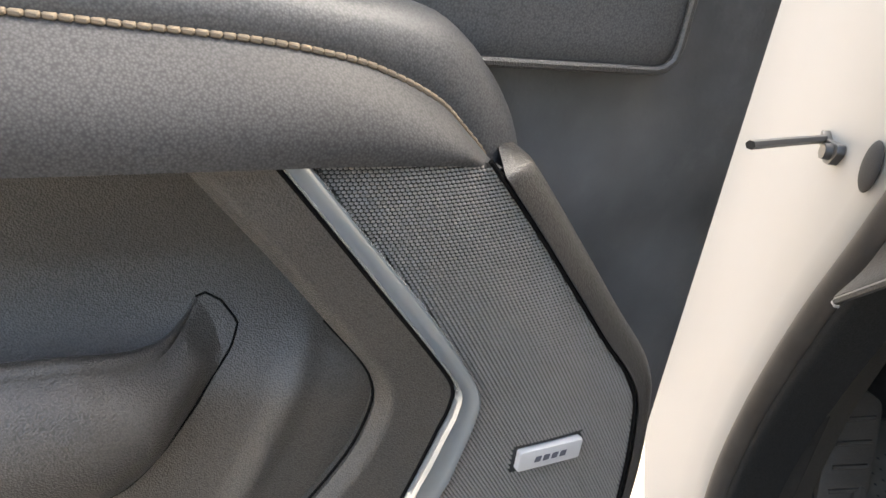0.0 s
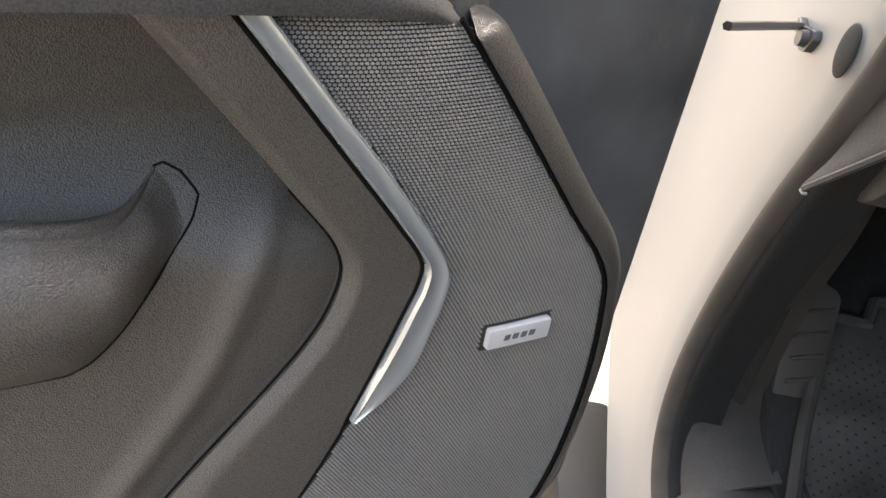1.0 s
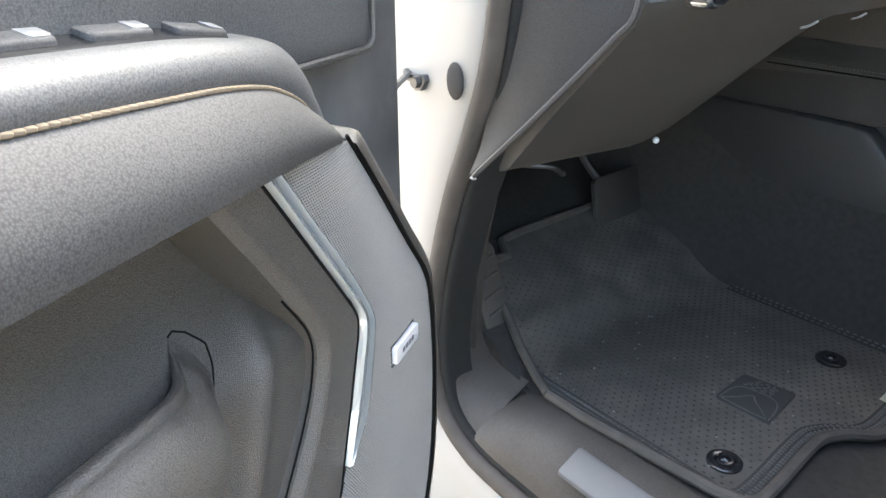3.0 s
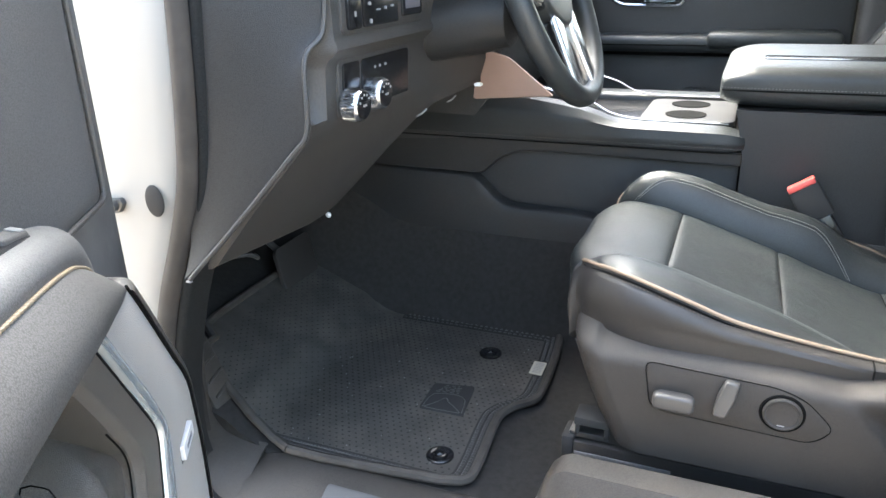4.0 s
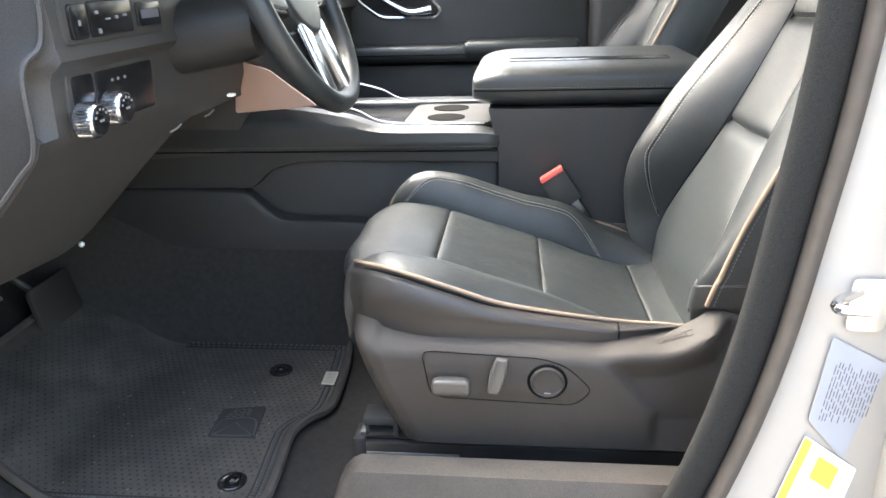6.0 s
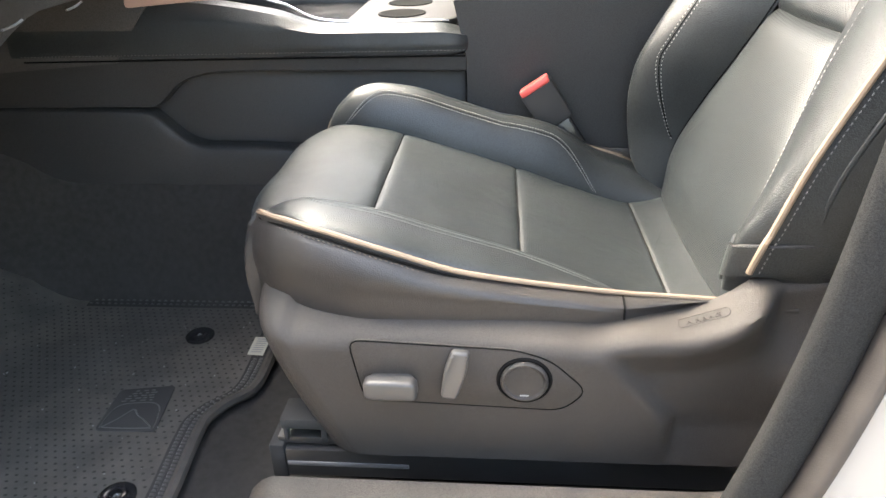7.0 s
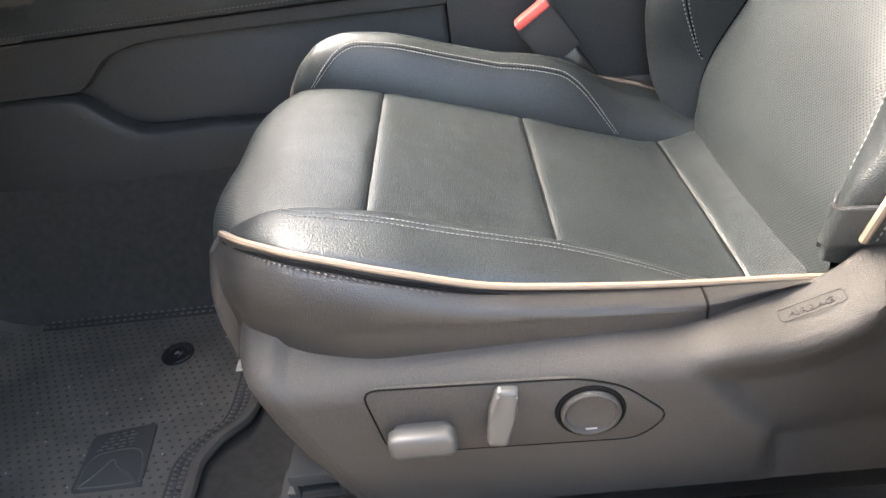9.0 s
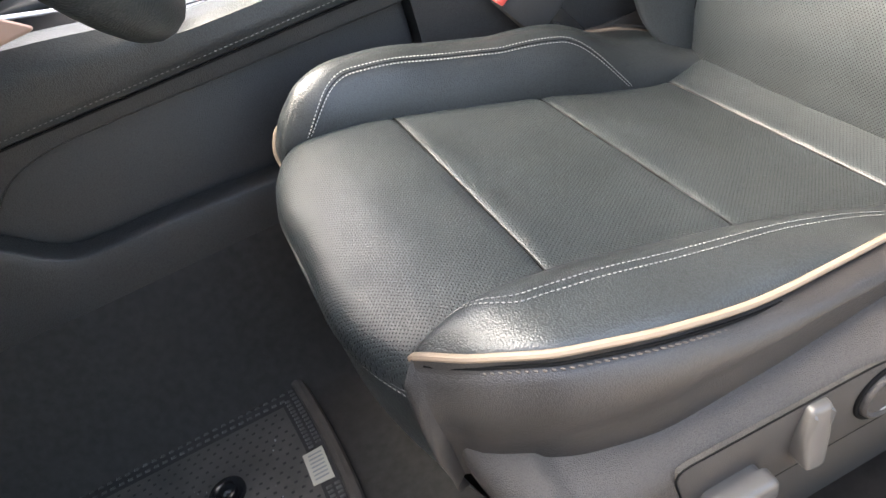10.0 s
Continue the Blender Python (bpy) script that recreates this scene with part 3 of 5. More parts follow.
                arc.append(bolster_at(x0 + run * k / 120, 0.05 + (off - 0.05) * end, sgn) + Vector((0, -0.0003, 0.0006)))
            return arc
        low_off, high_off = (0.305, 0.345) if sgn > 0 else (0.46, 0.52)
        # far rows get paler thread because that bolster lies in shade
        for off, x0, run in ((low_off, 0.470, 0.372), (high_off, 0.466, 0.380)):
            stitches(sewn(off, x0, run), 0.0030, 0.0012, 0.0011, "stitching", PALETHREAD if sgn > 0 else GREYTHREAD, seat)
        part("bolster_seam", tube([p - Vector((0, 0, 0.0008 if sgn > 0 else 0.0014)) for p in sewn((low_off + high_off) / 2, 0.468, 0.376)], 0.0004, seg=6), GAP, seat)


def seat_back(seat, shift=0.0):
    WI = [(0.84, 0.188), (0.92, 0.184), (1.0, 0.155), (1.06, 0.125), (1.125, 0.103), (1.22, 0.09), (1.32, 0.088), (1.42, 0.105), (1.5, 0.15), (1.6, 0.2)]
    WO = [(0.84, 0.195), (0.885, 0.222), (0.92, 0.236), (1.0, 0.246), (1.15, 0.248), (1.3, 0.24), (1.45, 0.225), (1.56, 0.19), (1.6, 0.15)]
    AF = [(0.84, 0.02), (0.88, 0.045), (0.92, 0.062), (0.96, 0.080), (1.0, 0.096), (1.05, 0.106), (1.147, 0.096), (1.21, 0.080), (1.28, 0.056), (1.36, 0.034), (1.6, 0.01)]

    def base(h):
        return table(h, [(0.82, 0.945), (0.86, 0.955), (0.90, 0.959), (0.92, 0.964), (1.0, 0.993), (1.125, 1.045), (1.3, 1.122), (1.5, 1.20), (1.6, 1.215)])

    def bolster_point(h, t, sgn):
        near = table(h, [(0.92, 0.52), (0.955, 0.50), (0.99, 0.38), (1.05, 0.29), (1.1, 0.28)])
        wi, wo, a = table(h, WI), table(h, WO), table(h, AF) * (1.0 if sgn > 0 else near)
        v = wi + (wo - wi) * t
        crest, fall = (0.70, 1.36) if sgn > 0 else (0.80, math.acos(0.246 / near))
        fwd = a * math.sin(math.pi / 2 * t / crest) if t < crest else a * math.cos((t - crest) / (1 - crest) * fall)
        return tilt(base(h) - fwd - 0.004 * (1 - math.exp(-t / 0.04)), sgn * v, h)

    cuts = (0.835, 1.128, 1.295, 1.58)
    for lo, hi in zip(cuts, cuts[1:]):
        def panel(i, j, lo=lo, hi=hi):
            h = lo + (hi - lo) * i
            b = 2 * j - 1
            w = table(h, WI)
            edge = 1 - math.exp(-min(i, 1 - i) * (hi - lo) / 0.007)
            side = 1 - math.exp(-(1 - abs(b)) * w / 0.014)
            f = 0.008 * edge * (0.35 + 0.65 * side) - 0.005 * (1 - edge) + 0.006 * (1 - b * b)
            return tilt(base(h) - f, w * b, h)
        part("back_panel", sheet(panel, 36, 28), PERF_BACK, seat, "perforated black leather panel")
    for sgn in (-1, 1):
        part("back_bolster", sheet(lambda i, j, sgn=sgn: bolster_point((0.846 if sgn > 0 else 0.893) + (1.57 - (0.846 if sgn > 0 else 0.893)) * i, j, sgn), 60, 22), LEATHER, seat, "smooth black leather side bolster")

        def flank(i, j, sgn=sgn):
            h = 0.893 + (1.57 - 0.893) * i
            p = bolster_point(h, 1.0, sgn)
            return p + Vector((0.14 * j, sgn * 0.014 * math.sin(math.pi * j), 0.03 * j))
        part("back_side", sheet(flank, 40, 8), LEATHER, seat)
        line = [bolster_point(0.925 + 0.0058 * k, 1.0, sgn) + Vector((0.001, sgn * 0.002, 0)) + Vector((-0.0035, sgn * 0.0045, 0)) * max(0.0, min(1.0, 7 - k)) for k in range(101)]
        part("piping", tube(line, 0.0036, seg=8), PIPE, seat, "tan leather piping")
        stitches([p + Vector((0.009, sgn * 0.003, 0.002)) for p in line], 0.004, 0.0014, 0.0018, "stitching", GREYTHREAD, seat)
        for t in ((0.34,) if sgn < 0 else (0.392, 0.438)):
            stitches([bolster_point((0.932 if sgn > 0 else 0.964) + 0.006 * k, t * (min(1.0, 0.06 + k / 22) ** 0.7 if sgn > 0 else 1.0), sgn) + Vector((-0.0006, 0, 0)) for k in range(91)], 0.0036, 0.0012, 0.0022, "stitching", PALETHREAD, seat)
        if sgn > 0:
            part("bolster_seam", tube([bolster_point(0.932 + 0.006 * k, 0.415 * min(1.0, 0.06 + k / 22) ** 0.7, sgn) for k in range(91)], 0.0009, seg=6), GAP, seat)
        part("insert_seam", tube([bolster_point(0.90 + 0.0066 * k, 0.012, sgn) for k in range(91)], 0.0011, seg=6), GAP if sgn > 0 else LEATHER, seat)
        # rolled seam that divides the leather of the flank
        roll = curve([bolster_point(h, 1.0, sgn) + Vector((dx, sgn * 0.008, dz)) for h, dx, dz in ((0.955, 0.042, 0.012), (0.972, 0.040, 0.012), (0.995, 0.036, 0.012), (1.03, 0.036, 0.014), (1.10, 0.040, 0.016), (1.25, 0.05, 0.018), (1.45, 0.06, 0.02))], 60)
        part("flank_seam", tube(roll, 0.0032, seg=8), LEATHER, seat)
        part("flank_fold", tube([p + Vector((-0.0045, sgn * -0.001, 0)) for p in roll], 0.0012, seg=6), GAP, seat)
    def tab(i, j):
        # closing strip round the foot of the bolster: over its face, then along its flank
        h = 0.960 - 0.034 * j
        if i < 0.45:
            t = 0.52 + 0.48 * i / 0.45
            round_ = 0.012 * max(0.0, 1 - i / 0.06) ** 2
            h -= round_ * (2 * j - 1) * 0.8 + 0.006 * math.sin(math.pi * i / 0.9) + 0.018 * (1 - i / 0.45)
            p = bolster_point(h, t, -1)
            return p + Vector((-0.0022, -0.001, 0)) * min(1.0, 0.4 + i * 8)
        p = bolster_point(h - 0.006, 1.0, -1)
        k = (i - 0.45) / 0.55
        return p + Vector((0.11 * k, -0.0035 - 0.006 * math.sin(math.pi * min(1, k * 1.1)), 0.012 * k))
    part("bolster_tab", sheet(tab, 30, 6, thick=0.003), LEATHER, seat, "sewn leather tab")
    part("tab_roll", tube([tab(k / 60, 0.0) for k in range(61)], 0.0020, seg=8), SKIRT, seat)
    stitches([tab(k / 60, 0.16) + Vector((-0.001, -0.0012, 0)) for k in range(61)], 0.0034, 0.0012, 0.0016, "stitching", BROWNTHREAD, seat)
    part("back_shell", sheet(lambda i, j: tilt(base(0.845 + 0.725 * i) + 0.10 + 0.04 * math.sin(math.pi * j), 0.245 * (2 * j - 1), 0.86 + 0.725 * i), 20, 16), PLASTIC, seat, "black seat back shell")
    part("headrest", block(1.20, 1.31, CY - 0.13, CY + 0.13, 1.60, 1.76, 0.04, seg=4), LEATHER, seat)


def shield(seat):
    """Moulded side cover with its ledge, front wrap and rear rise."""
    RIDGE = [(0.445, 0.893), (0.60, 0.893), (0.76, 0.887), (0.80, 0.884), (0.84, 0.890), (0.88, 0.892), (0.912, 0.901), (0.935, 0.914), (0.955, 0.924), (0.975, 0.928), (1.06, 0.930)]

    def fn(i, j):
        # i along from the front wrap to the rear, j from the ledge down to the hem
        x = 0.488 + (1.06 - 0.488) * max(0, (i - 0.12) / 0.88)
        if i < 0.12:
            a = (0.12 - i) / 0.12
            x = 0.488 - 0.043 * math.sin(a * math.pi / 2)
            y = 0.224 + 0.080 * (1 - math.cos(a * math.pi / 2))
        else:
            k = max(0.0, min(1.0, (0.62 - j) / 0.34))
            y = 0.222 + table(x, [(0.93, 0.0), (0.95, 0.006), (0.985, 0.050), (1.06, 0.055)]) * k * k * (3 - 2 * k)
        zr = table(x, RIDGE) + (0.006 if i < 0.12 else 0)
        zb = 0.727
        if j < 0.25:
            t = j / 0.25
            rise = table(x, [(0.68, 0.012), (0.80, 0.004), (0.84, 0.0), (1.0, 0.0)])
            yy = y + 0.006 + 0.058 * (1 - t)
            zz = zr + rise * (1 - t) - 0.004 * t - 0.006 * t ** 6
            return Vector((x, yy, zz)) if j > 0.02 else Vector((x + (0.004 if i < 0.12 else 0), yy + 0.004, zz - 0.012))
        t = (j - 0.25) / 0.75
        back = 0.058 * t ** 1.3 if i < 0.14 else 0.058 * t ** 1.3 * max(0, 1 - (x - 0.488) / 0.12)
        z = zr - 0.010 + (zb - zr + 0.010) * t
        k = max(0, min(1, (x - 0.796 - 0.125 * min(t, 0.6)) / 0.016))
        hollow = 0.015 * k * k * (3 - 2 * k) * min(1, t * 4) * max(0.0, min(1.0, (1.02 - t) / 0.3))
        rnd = -0.006 * (1 - (1 - min(1, t * 12)) ** 2)
        return Vector((x + back, y + hollow + rnd + 0.006 + 0.010 * t * t, z))

    def hemmed(i, j):
        # the lower hem turns inward
        if j <= 40 / 44:
            return fn(i, j * 44 / 40)
        k = (j - 40 / 44) * 11
        return fn(i, 1.0) + Vector((0.006 * k if i < 0.12 else 0, 0.022 * k, 0.002 * k))
    cover = part("side_cover", sheet(hemmed, 110, 44), PLASTIC, seat, "grained charcoal plastic side cover", angle=50)
    place = lambda a, b, d: (a, 0.2225 - d + 0.010 * max(0, (0.884 - b) / 0.16) ** 2, b)
    outline = round_corners([(0.556, 0.884), (0.566, 0.818), (0.584, 0.810), (0.768, 0.803), (0.792, 0.828), (0.756, 0.864), (0.722, 0.876)], 0.014)
    part("switch_panel", prism(outline, place, -0.004, 0.0016, 0.0012), PLASTIC, cover)
    part("panel_joint", tube([place(0.674 + (a - 0.674) * 1.006, 0.842 + (b - 0.842) * 1.012, 0.0008) for a, b in outline + outline[:1]], 0.0008, seg=6), GAP, cover)
    sl = rounded(0.570, 0.624, 0.8235, 0.8475, 0.008)
    b1 = prism([(0.597 + (a - 0.597) * 0.85, 0.8355 + (b - 0.8355) * 0.8) for a, b in sl], place, 0.0, 0.010)
    prism(sl, place, 0.008, 0.022, 0.005, b1, 3)
    part("seat_slide_switch", b1, SWITCH, cover, "grey seat slide switch")
    b2 = prism(round_corners([(0.647, 0.828), (0.663, 0.826), (0.673, 0.853), (0.677, 0.876), (0.659, 0.878), (0.651, 0.855)], 0.005), lambda a, b, d: place(a, b, d * (1 - 0.55 * max(0.0, min(1.0, (b - 0.825) / 0.045)))), 0.0, 0.020, 0.004, seg=3)
    part("recline_switch", b2, SWITCH, cover, "grey backrest recline switch")
    bm = bmesh.new()
    c = Vector((0.730, 0.0, 0.841))
    secs = []
    for r, d in ((0.0238, -0.002), (0.0238, 0.005), (0.0228, 0.0068), (0.0212, 0.0075), (0.0198, 0.0068), (0.0188, 0.0050), (0.012, 0.0046), (0.001, 0.0046)):
        secs.append([Vector(place(c.x + r * math.cos(t), c.z + r * math.sin(t), d)) for t in [2 * math.pi * k / 40 for k in range(40)]])
    knob = part("lumbar_switch", loft(secs), PLASTIC, cover, "round lumbar switch")
    # near-black ring in place of the dark gap round the switch
    ringpts = [place(c.x + 0.0256 * math.cos(t), c.z + 0.0256 * math.sin(t), 0.0020) for t in [2 * math.pi * k / 48 for k in range(49)]]
    part("switch_ring", tube(ringpts, 0.0021, seg=8), GAP, cover, "black ring standing for the gap round the switch")
    part("switch_mark", prism(rounded(c.x - 0.0045, c.x + 0.0045, c.z - 0.0176, c.z - 0.0162, 0.0006), place, 0.0049, 0.0056), PALE, knob)
    # moulded word on the ledge, in a shallow frame
    along = lambda x: 0.12 + 0.88 * (x - 0.488) / 0.572
    ledge = lambda x, y: fn(along(x), 0.25 * (1 - (y - 0.222) / 0.064))
    frame_pts = [ledge(x, y) + Vector((0, -0.0004, 0.0006)) for x, y in rounded(0.880, 0.926, 0.2435, 0.2575, 0.003, 3)]
    part("mark_frame", tube(frame_pts + frame_pts[:1], 0.0004, seg=5), PLASTIC, cover)
    text = bpy.data.curves.new("mark", 'FONT')
    text.body = "AIRBAG"
    text.size = 0.0095
    text.align_x, text.align_y = 'CENTER', 'CENTER'
    text.extrude = 0.0004
    holder = bpy.data.objects.new("mark", text)
    scene.collection.objects.link(holder)
    bpy.context.view_layer.update()
    shape = bpy.data.meshes.new_from_object(holder.evaluated_get(bpy.context.evaluated_depsgraph_get()))
    bpy.data.objects.remove(holder)
    word = bmesh.new()
    word.from_mesh(shape)
    for v in word.verts:
        p = ledge(0.903 + v.co.x, 0.2505 + v.co.y * 0.9)
        v.co = p + Vector((0, -0.0004, 0.0006 + v.co.z))
    part("mark_word", word, PLASTIC, cover)


def seat_base(seat):
    for y in (0.285, 0.72):
        part("seat_rail", block(0.452, 1.05, y - 0.020, y + 0.020, 0.660, 0.700, 0.003), STEEL, seat, "black steel seat rail")
        part("rail_cap", block(0.436, 0.455, y - 0.023, y + 0.023, 0.655, 0.708, 0.004), RUBBER, seat, "black plastic rail end cap")
        part("rail_slide", block(0.446, 0.60, y - 0.014, y + 0.014, 0.704, 0.714, 0.002), STEEL, seat)
        part("rail_lip", block(0.456, 0.60, y - 0.0225, y - 0.0205, 0.678, 0.684, 0.0008), SILVER, seat)
        hook = block(0.454, 0.510, y - 0.020, y + 0.020, 0.730, 0.744, 0.002)
        block(0.456, 0.461, y - 0.019, y - 0.010, 0.712, 0.732, 0.001, hook)
        block(0.500, 0.507, y - 0.019, y - 0.010, 0.712, 0.732, 0.001, hook)
        part("rail_bracket", hook, RUBBER, seat, "black bracket over the rail")
    part("seat_pan", block(0.50, 1.02, 0.27, 0.78, 0.70, 0.80, 0.01), STEEL, seat)


driver_seat = thing("driver_seat", (0.70, CY, 0.604), "black leather driver seat with tan piping and a plastic side cover", "car seat", "front seats")
seat_cushion(driver_seat)
seat_back(driver_seat)
shield(driver_seat)
seat_base(driver_seat)

# ---- floor mat ----
MAT_FRONT = [(0.185, -0.02), (0.195, -0.04), (0.215, -0.10), (0.252, -0.21), (0.272, -0.270), (0.282, -0.279), (0.340, -0.276), (0.350, -0.310), (0.41, -0.316), (0.735, -0.32)]
MAT_REAR = [(0.185, 0.05), (0.200, 0.24), (0.215, 0.292), (0.23, 0.300), (0.40, 0.288), (0.44, 0.303), (0.475, 0.333), (0.50, 0.338), (0.725, 0.320), (0.735, 0.31)]


def mat_height(x, y):
    return floor_z(x, y) + 0.006 if y < 0.70 else floor_z(x, 0.70) + 0.006 + (y - 0.70) * 0.1


floor_mat = thing("floor_mat", (0.0, 0.45, 0.604), "black ribbed floor mat with raised border, dusty heel area", "floor mat")


def mat_point(i, j, lift=0.006):
    y = 0.185 + 0.55 * j
    a, b = table(y, MAT_FRONT), table(y, MAT_REAR)
    x = a + (b - a) * i
    return Vector((x, y, mat_height(x, y) + lift))


part("mat_sheet", sheet(lambda i, j: mat_point(i, j), 60, 60, thick=0.006), MAT, floor_mat)
edge = [mat_point(0, k / 30, 0.008) for k in range(31)] + [mat_point(k / 40, 1, 0.008) for k in range(1, 41)] + [mat_point(1, 1 - k / 60, 0.008) for k in range(1, 61)] + [mat_point(1 - k / 40, 0, 0.008) for k in range(1, 41)]
part("mat_border", tube(edge, 0.0085, seg=8), BINDING, floor_mat, "raised dusty black border")
# the field carries rows of flat dark dots in place of shaded pits; a flat band with raised studs runs inside the rolled
# border


def near_edge(x, y):
    """How far a spot of the mat lies inside its outline, roughly."""
    return min(x - table(y, MAT_FRONT), table(y, MAT_REAR) - x, y - 0.185, 0.735 - y)


def band_sheet(i, j, inset=0.006, width=0.026):
    """A strip inside the border, from the front corner by the door round the rear edge to the tunnel."""
    s = i * 2.0
    d = inset + width * j
    if s < 0.6:
        y = 0.185 + d
        x0, x1 = table(y, MAT_FRONT) + 0.02, table(y, MAT_REAR) - d
        x = x0 + (x1 - x0) * s / 0.6
    elif s < 1.6:
        y = 0.185 + d + (0.55 - 2 * d) * (s - 0.6)
        x = table(y, MAT_REAR) - d
    else:
        y = 0.735 - d
        x1 = table(y, MAT_REAR) - d
        x = x1 + (-0.05 - x1) * (s - 1.6) / 0.4
    return Vector((x, y, mat_height(x, y) + 0.0075))


part("mat_band", sheet(band_sheet, 160, 4), RUBBER, floor_mat, "flat black band inside the border")
pits, studs = bmesh.new(), bmesh.new()


def stud(bm, x, y, a, b, h, top):
    z = mat_height(x, y) + (0.0062 if h < 0.001 else 0.0075)
    V = [bm.verts.new(Vector((x + u * a, y + v * b, z + w))) for w, k in ((0, 1), (h, top)) for u, v in ((-k, -k), (k, -k), (k, k), (-k, k))]
    bm.faces.new(V[4:])
    for k in range(4):
        bm.faces.new((V[k], V[(k + 1) % 4], V[4 + (k + 1) % 4], V[4 + k]))


for gx in range(66):
    for gy in range(48):
        x, y = -0.36 + gx * 0.0133 + (0.00665 if gy % 2 else 0), 0.200 + gy * 0.0113
        d = near_edge(x, y)
        if d < 0.036 or math.hypot(x - 0.231, y - 0.261) < 0.028 or math.hypot(x - 0.198, y - 0.616) < 0.028:
            continue
        pad_here = 0.137 < x < 0.222 and 0.380 < y < 0.475
        if pad_here:
            continue
        stud(pits, x, y, 0.0021, 0.0016, 0.0004, 0.8)
for k in range(150):
    for row in (0.3, 0.7):
        p = band_sheet((k + (0.5 if row > 0.5 else 0)) / 150, row)
        if abs(p.x - 0.31) < 0.025 and 0.555 < p.y < 0.62:
            continue
        stud(studs, p.x, p.y, 0.0034, 0.0022, 0.0016, 0.55)
tagged(part("dark_dot_field", pits, RUBBER, floor_mat, "small flat dark dots standing for shaded pits"), kind="stuff")
tagged(part("stud_field", studs, STUD, floor_mat, "small raised shiny studs"), kind="stuff")
PAD = [(0.138, 0.378), (0.226, 0.380), (0.213, 0.482), (0.133, 0.468)]
pad = part("heel_pad", prism(round_corners(PAD, 0.008), lambda a, b, d: (a, b, mat_height(a, b) + 0.006 + d), 0, 0.002, 0.001), RUBBER, floor_mat, "smooth worn heel pad")


def on_pad(a, b, d=0.0):
    """A place on the heel pad, a across and b up, both from 0 to 1."""
    p, q, r, o = (Vector((x, y, 0)) for x, y in PAD)
    v = p.lerp(q, a).lerp(o.lerp(r, a), b)
    return Vector((v.x, v.y, mat_height(v.x, v.y) + 0.0078 + d))


# moulded relief of the pad: an arch, a peak and rows of worn bars
for name, line in (("arch_rib", [(0.06, 0.06), (0.09, 0.42), (0.18, 0.58), (0.36, 0.62), (0.70, 0.62), (0.88, 0.52), (0.94, 0.30), (0.95, 0.06)]), ("peak_rib", [(0.10, 0.08), (0.30, 0.28), (0.46, 0.47), (0.58, 0.34), (0.72, 0.24), (0.90, 0.08)]), ("base_rib", [(0.10, 0.06), (0.40, 0.05), (0.60, 0.05), (0.90, 0.06)])):
    part(name, tube([on_pad(p.x, p.y) for p in curve([(a, b, 0) for a, b in line], 24)], 0.0011, seg=6), STUD, pad)
pad_rnd = random.Random(5)
bars = bmesh.new()
for row in range(5):
    a = 0.16 + 0.04 * row
    while a < 0.70:
        w = pad_rnd.uniform(0.04, 0.11)
        b = 0.67 + 0.06 * row
        prism([(a, b), (a + w, b), (a + w, b + 0.022), (a, b + 0.022)], on_pad, 0.0, 0.0008, bm=bars)
        a += w + pad_rnd.uniform(0.03, 0.08)
part("worn_bars", bars, STUD, pad)
part("care_label", prism([(0.297, 0.564), (0.323, 0.562), (0.321, 0.613), (0.295, 0.612)], lambda a, b, d: (a, b, mat_height(a, b) + 0.0085 + d), 0, 0.0012), CREAM, floor_mat, "cream care label")
lb = bmesh.new()
for k in range(7):
    prism([(0.301, 0.569 + k * 0.006), (0.3185, 0.569 + k * 0.006), (0.3185, 0.571 + k * 0.006), (0.301, 0.571 + k * 0.006)], lambda a, b, d: (a, b, mat_height(a, b) + 0.0098 + d), 0, 0.0004, bm=lb)
part("label_print", lb, PALE, floor_mat)
for gx, gy in ((0.231, 0.261), (0.198, 0.616)):
    secs = []
    for r, h in ((0.0235, 0.005), (0.0235, 0.009), (0.0215, 0.0105), (0.014, 0.0100), (0.012, 0.0085), (0.0115, 0.0115), (0.009, 0.0125), (0.0075, 0.0125), (0.0070, 0.006), (0.001, 0.0055)):
        secs.append([Vector((gx + r * math.cos(t), gy + r * math.sin(t), mat_height(gx, gy) + h)) for t in [2 * math.pi * k / 28 for k in range(28)]])
    gr = part("grommet", loft(secs), GLOSS, floor_mat, "round black retaining grommet")
    part("grommet_hook", tube([(gx - 0.004, gy, mat_height(gx, gy) + 0.007), (gx, gy, mat_height(gx, gy) + 0.011), (gx + 0.004, gy + 0.001, mat_height(gx, gy) + 0.007)], 0.0015, seg=6), SILVER, gr)

# dust and crumbs trodden into the mat
crumbs = bmesh.new()
rc = random.Random(11)
for k in range(70):
    x, y = rc.uniform(-0.1, 0.27), rc.uniform(0.22, 0.66)
    r = rc.uniform(0.0006, 0.0016)
    bmesh.ops.create_icosphere(crumbs, subdivisions=1, radius=r, matrix=Matrix.Translation((x, y, mat_height(x, y) + 0.0065 + r * 0.3)) @ Matrix.Diagonal((1.0, rc.uniform(0.6, 1.6), 0.6, 1)))
tagged(part("crumbs", crumbs, PALE), "pale dust crumbs on the black floor mat", "crumbs", kind="stuff")

# footrest and pedals
rest = thing("footrest", (-0.25, 0.24, 0.62), "grey plastic ribbed driver footrest beside the mat", "footrest")
rest_at = lambda a, b, d: (-0.165 - b * 0.42 + d * 0.85, 0.195 + a, 0.625 + b * 0.88 + d * 0.5)
part("pad", prism(round_corners([(0.0, 0.0), (0.060, 0.0), (0.060, 0.17), (0.02, 0.19), (0.0, 0.12)], 0.012), rest_at, -0.05, 0.006, 0.004), SILLTRIM, rest)
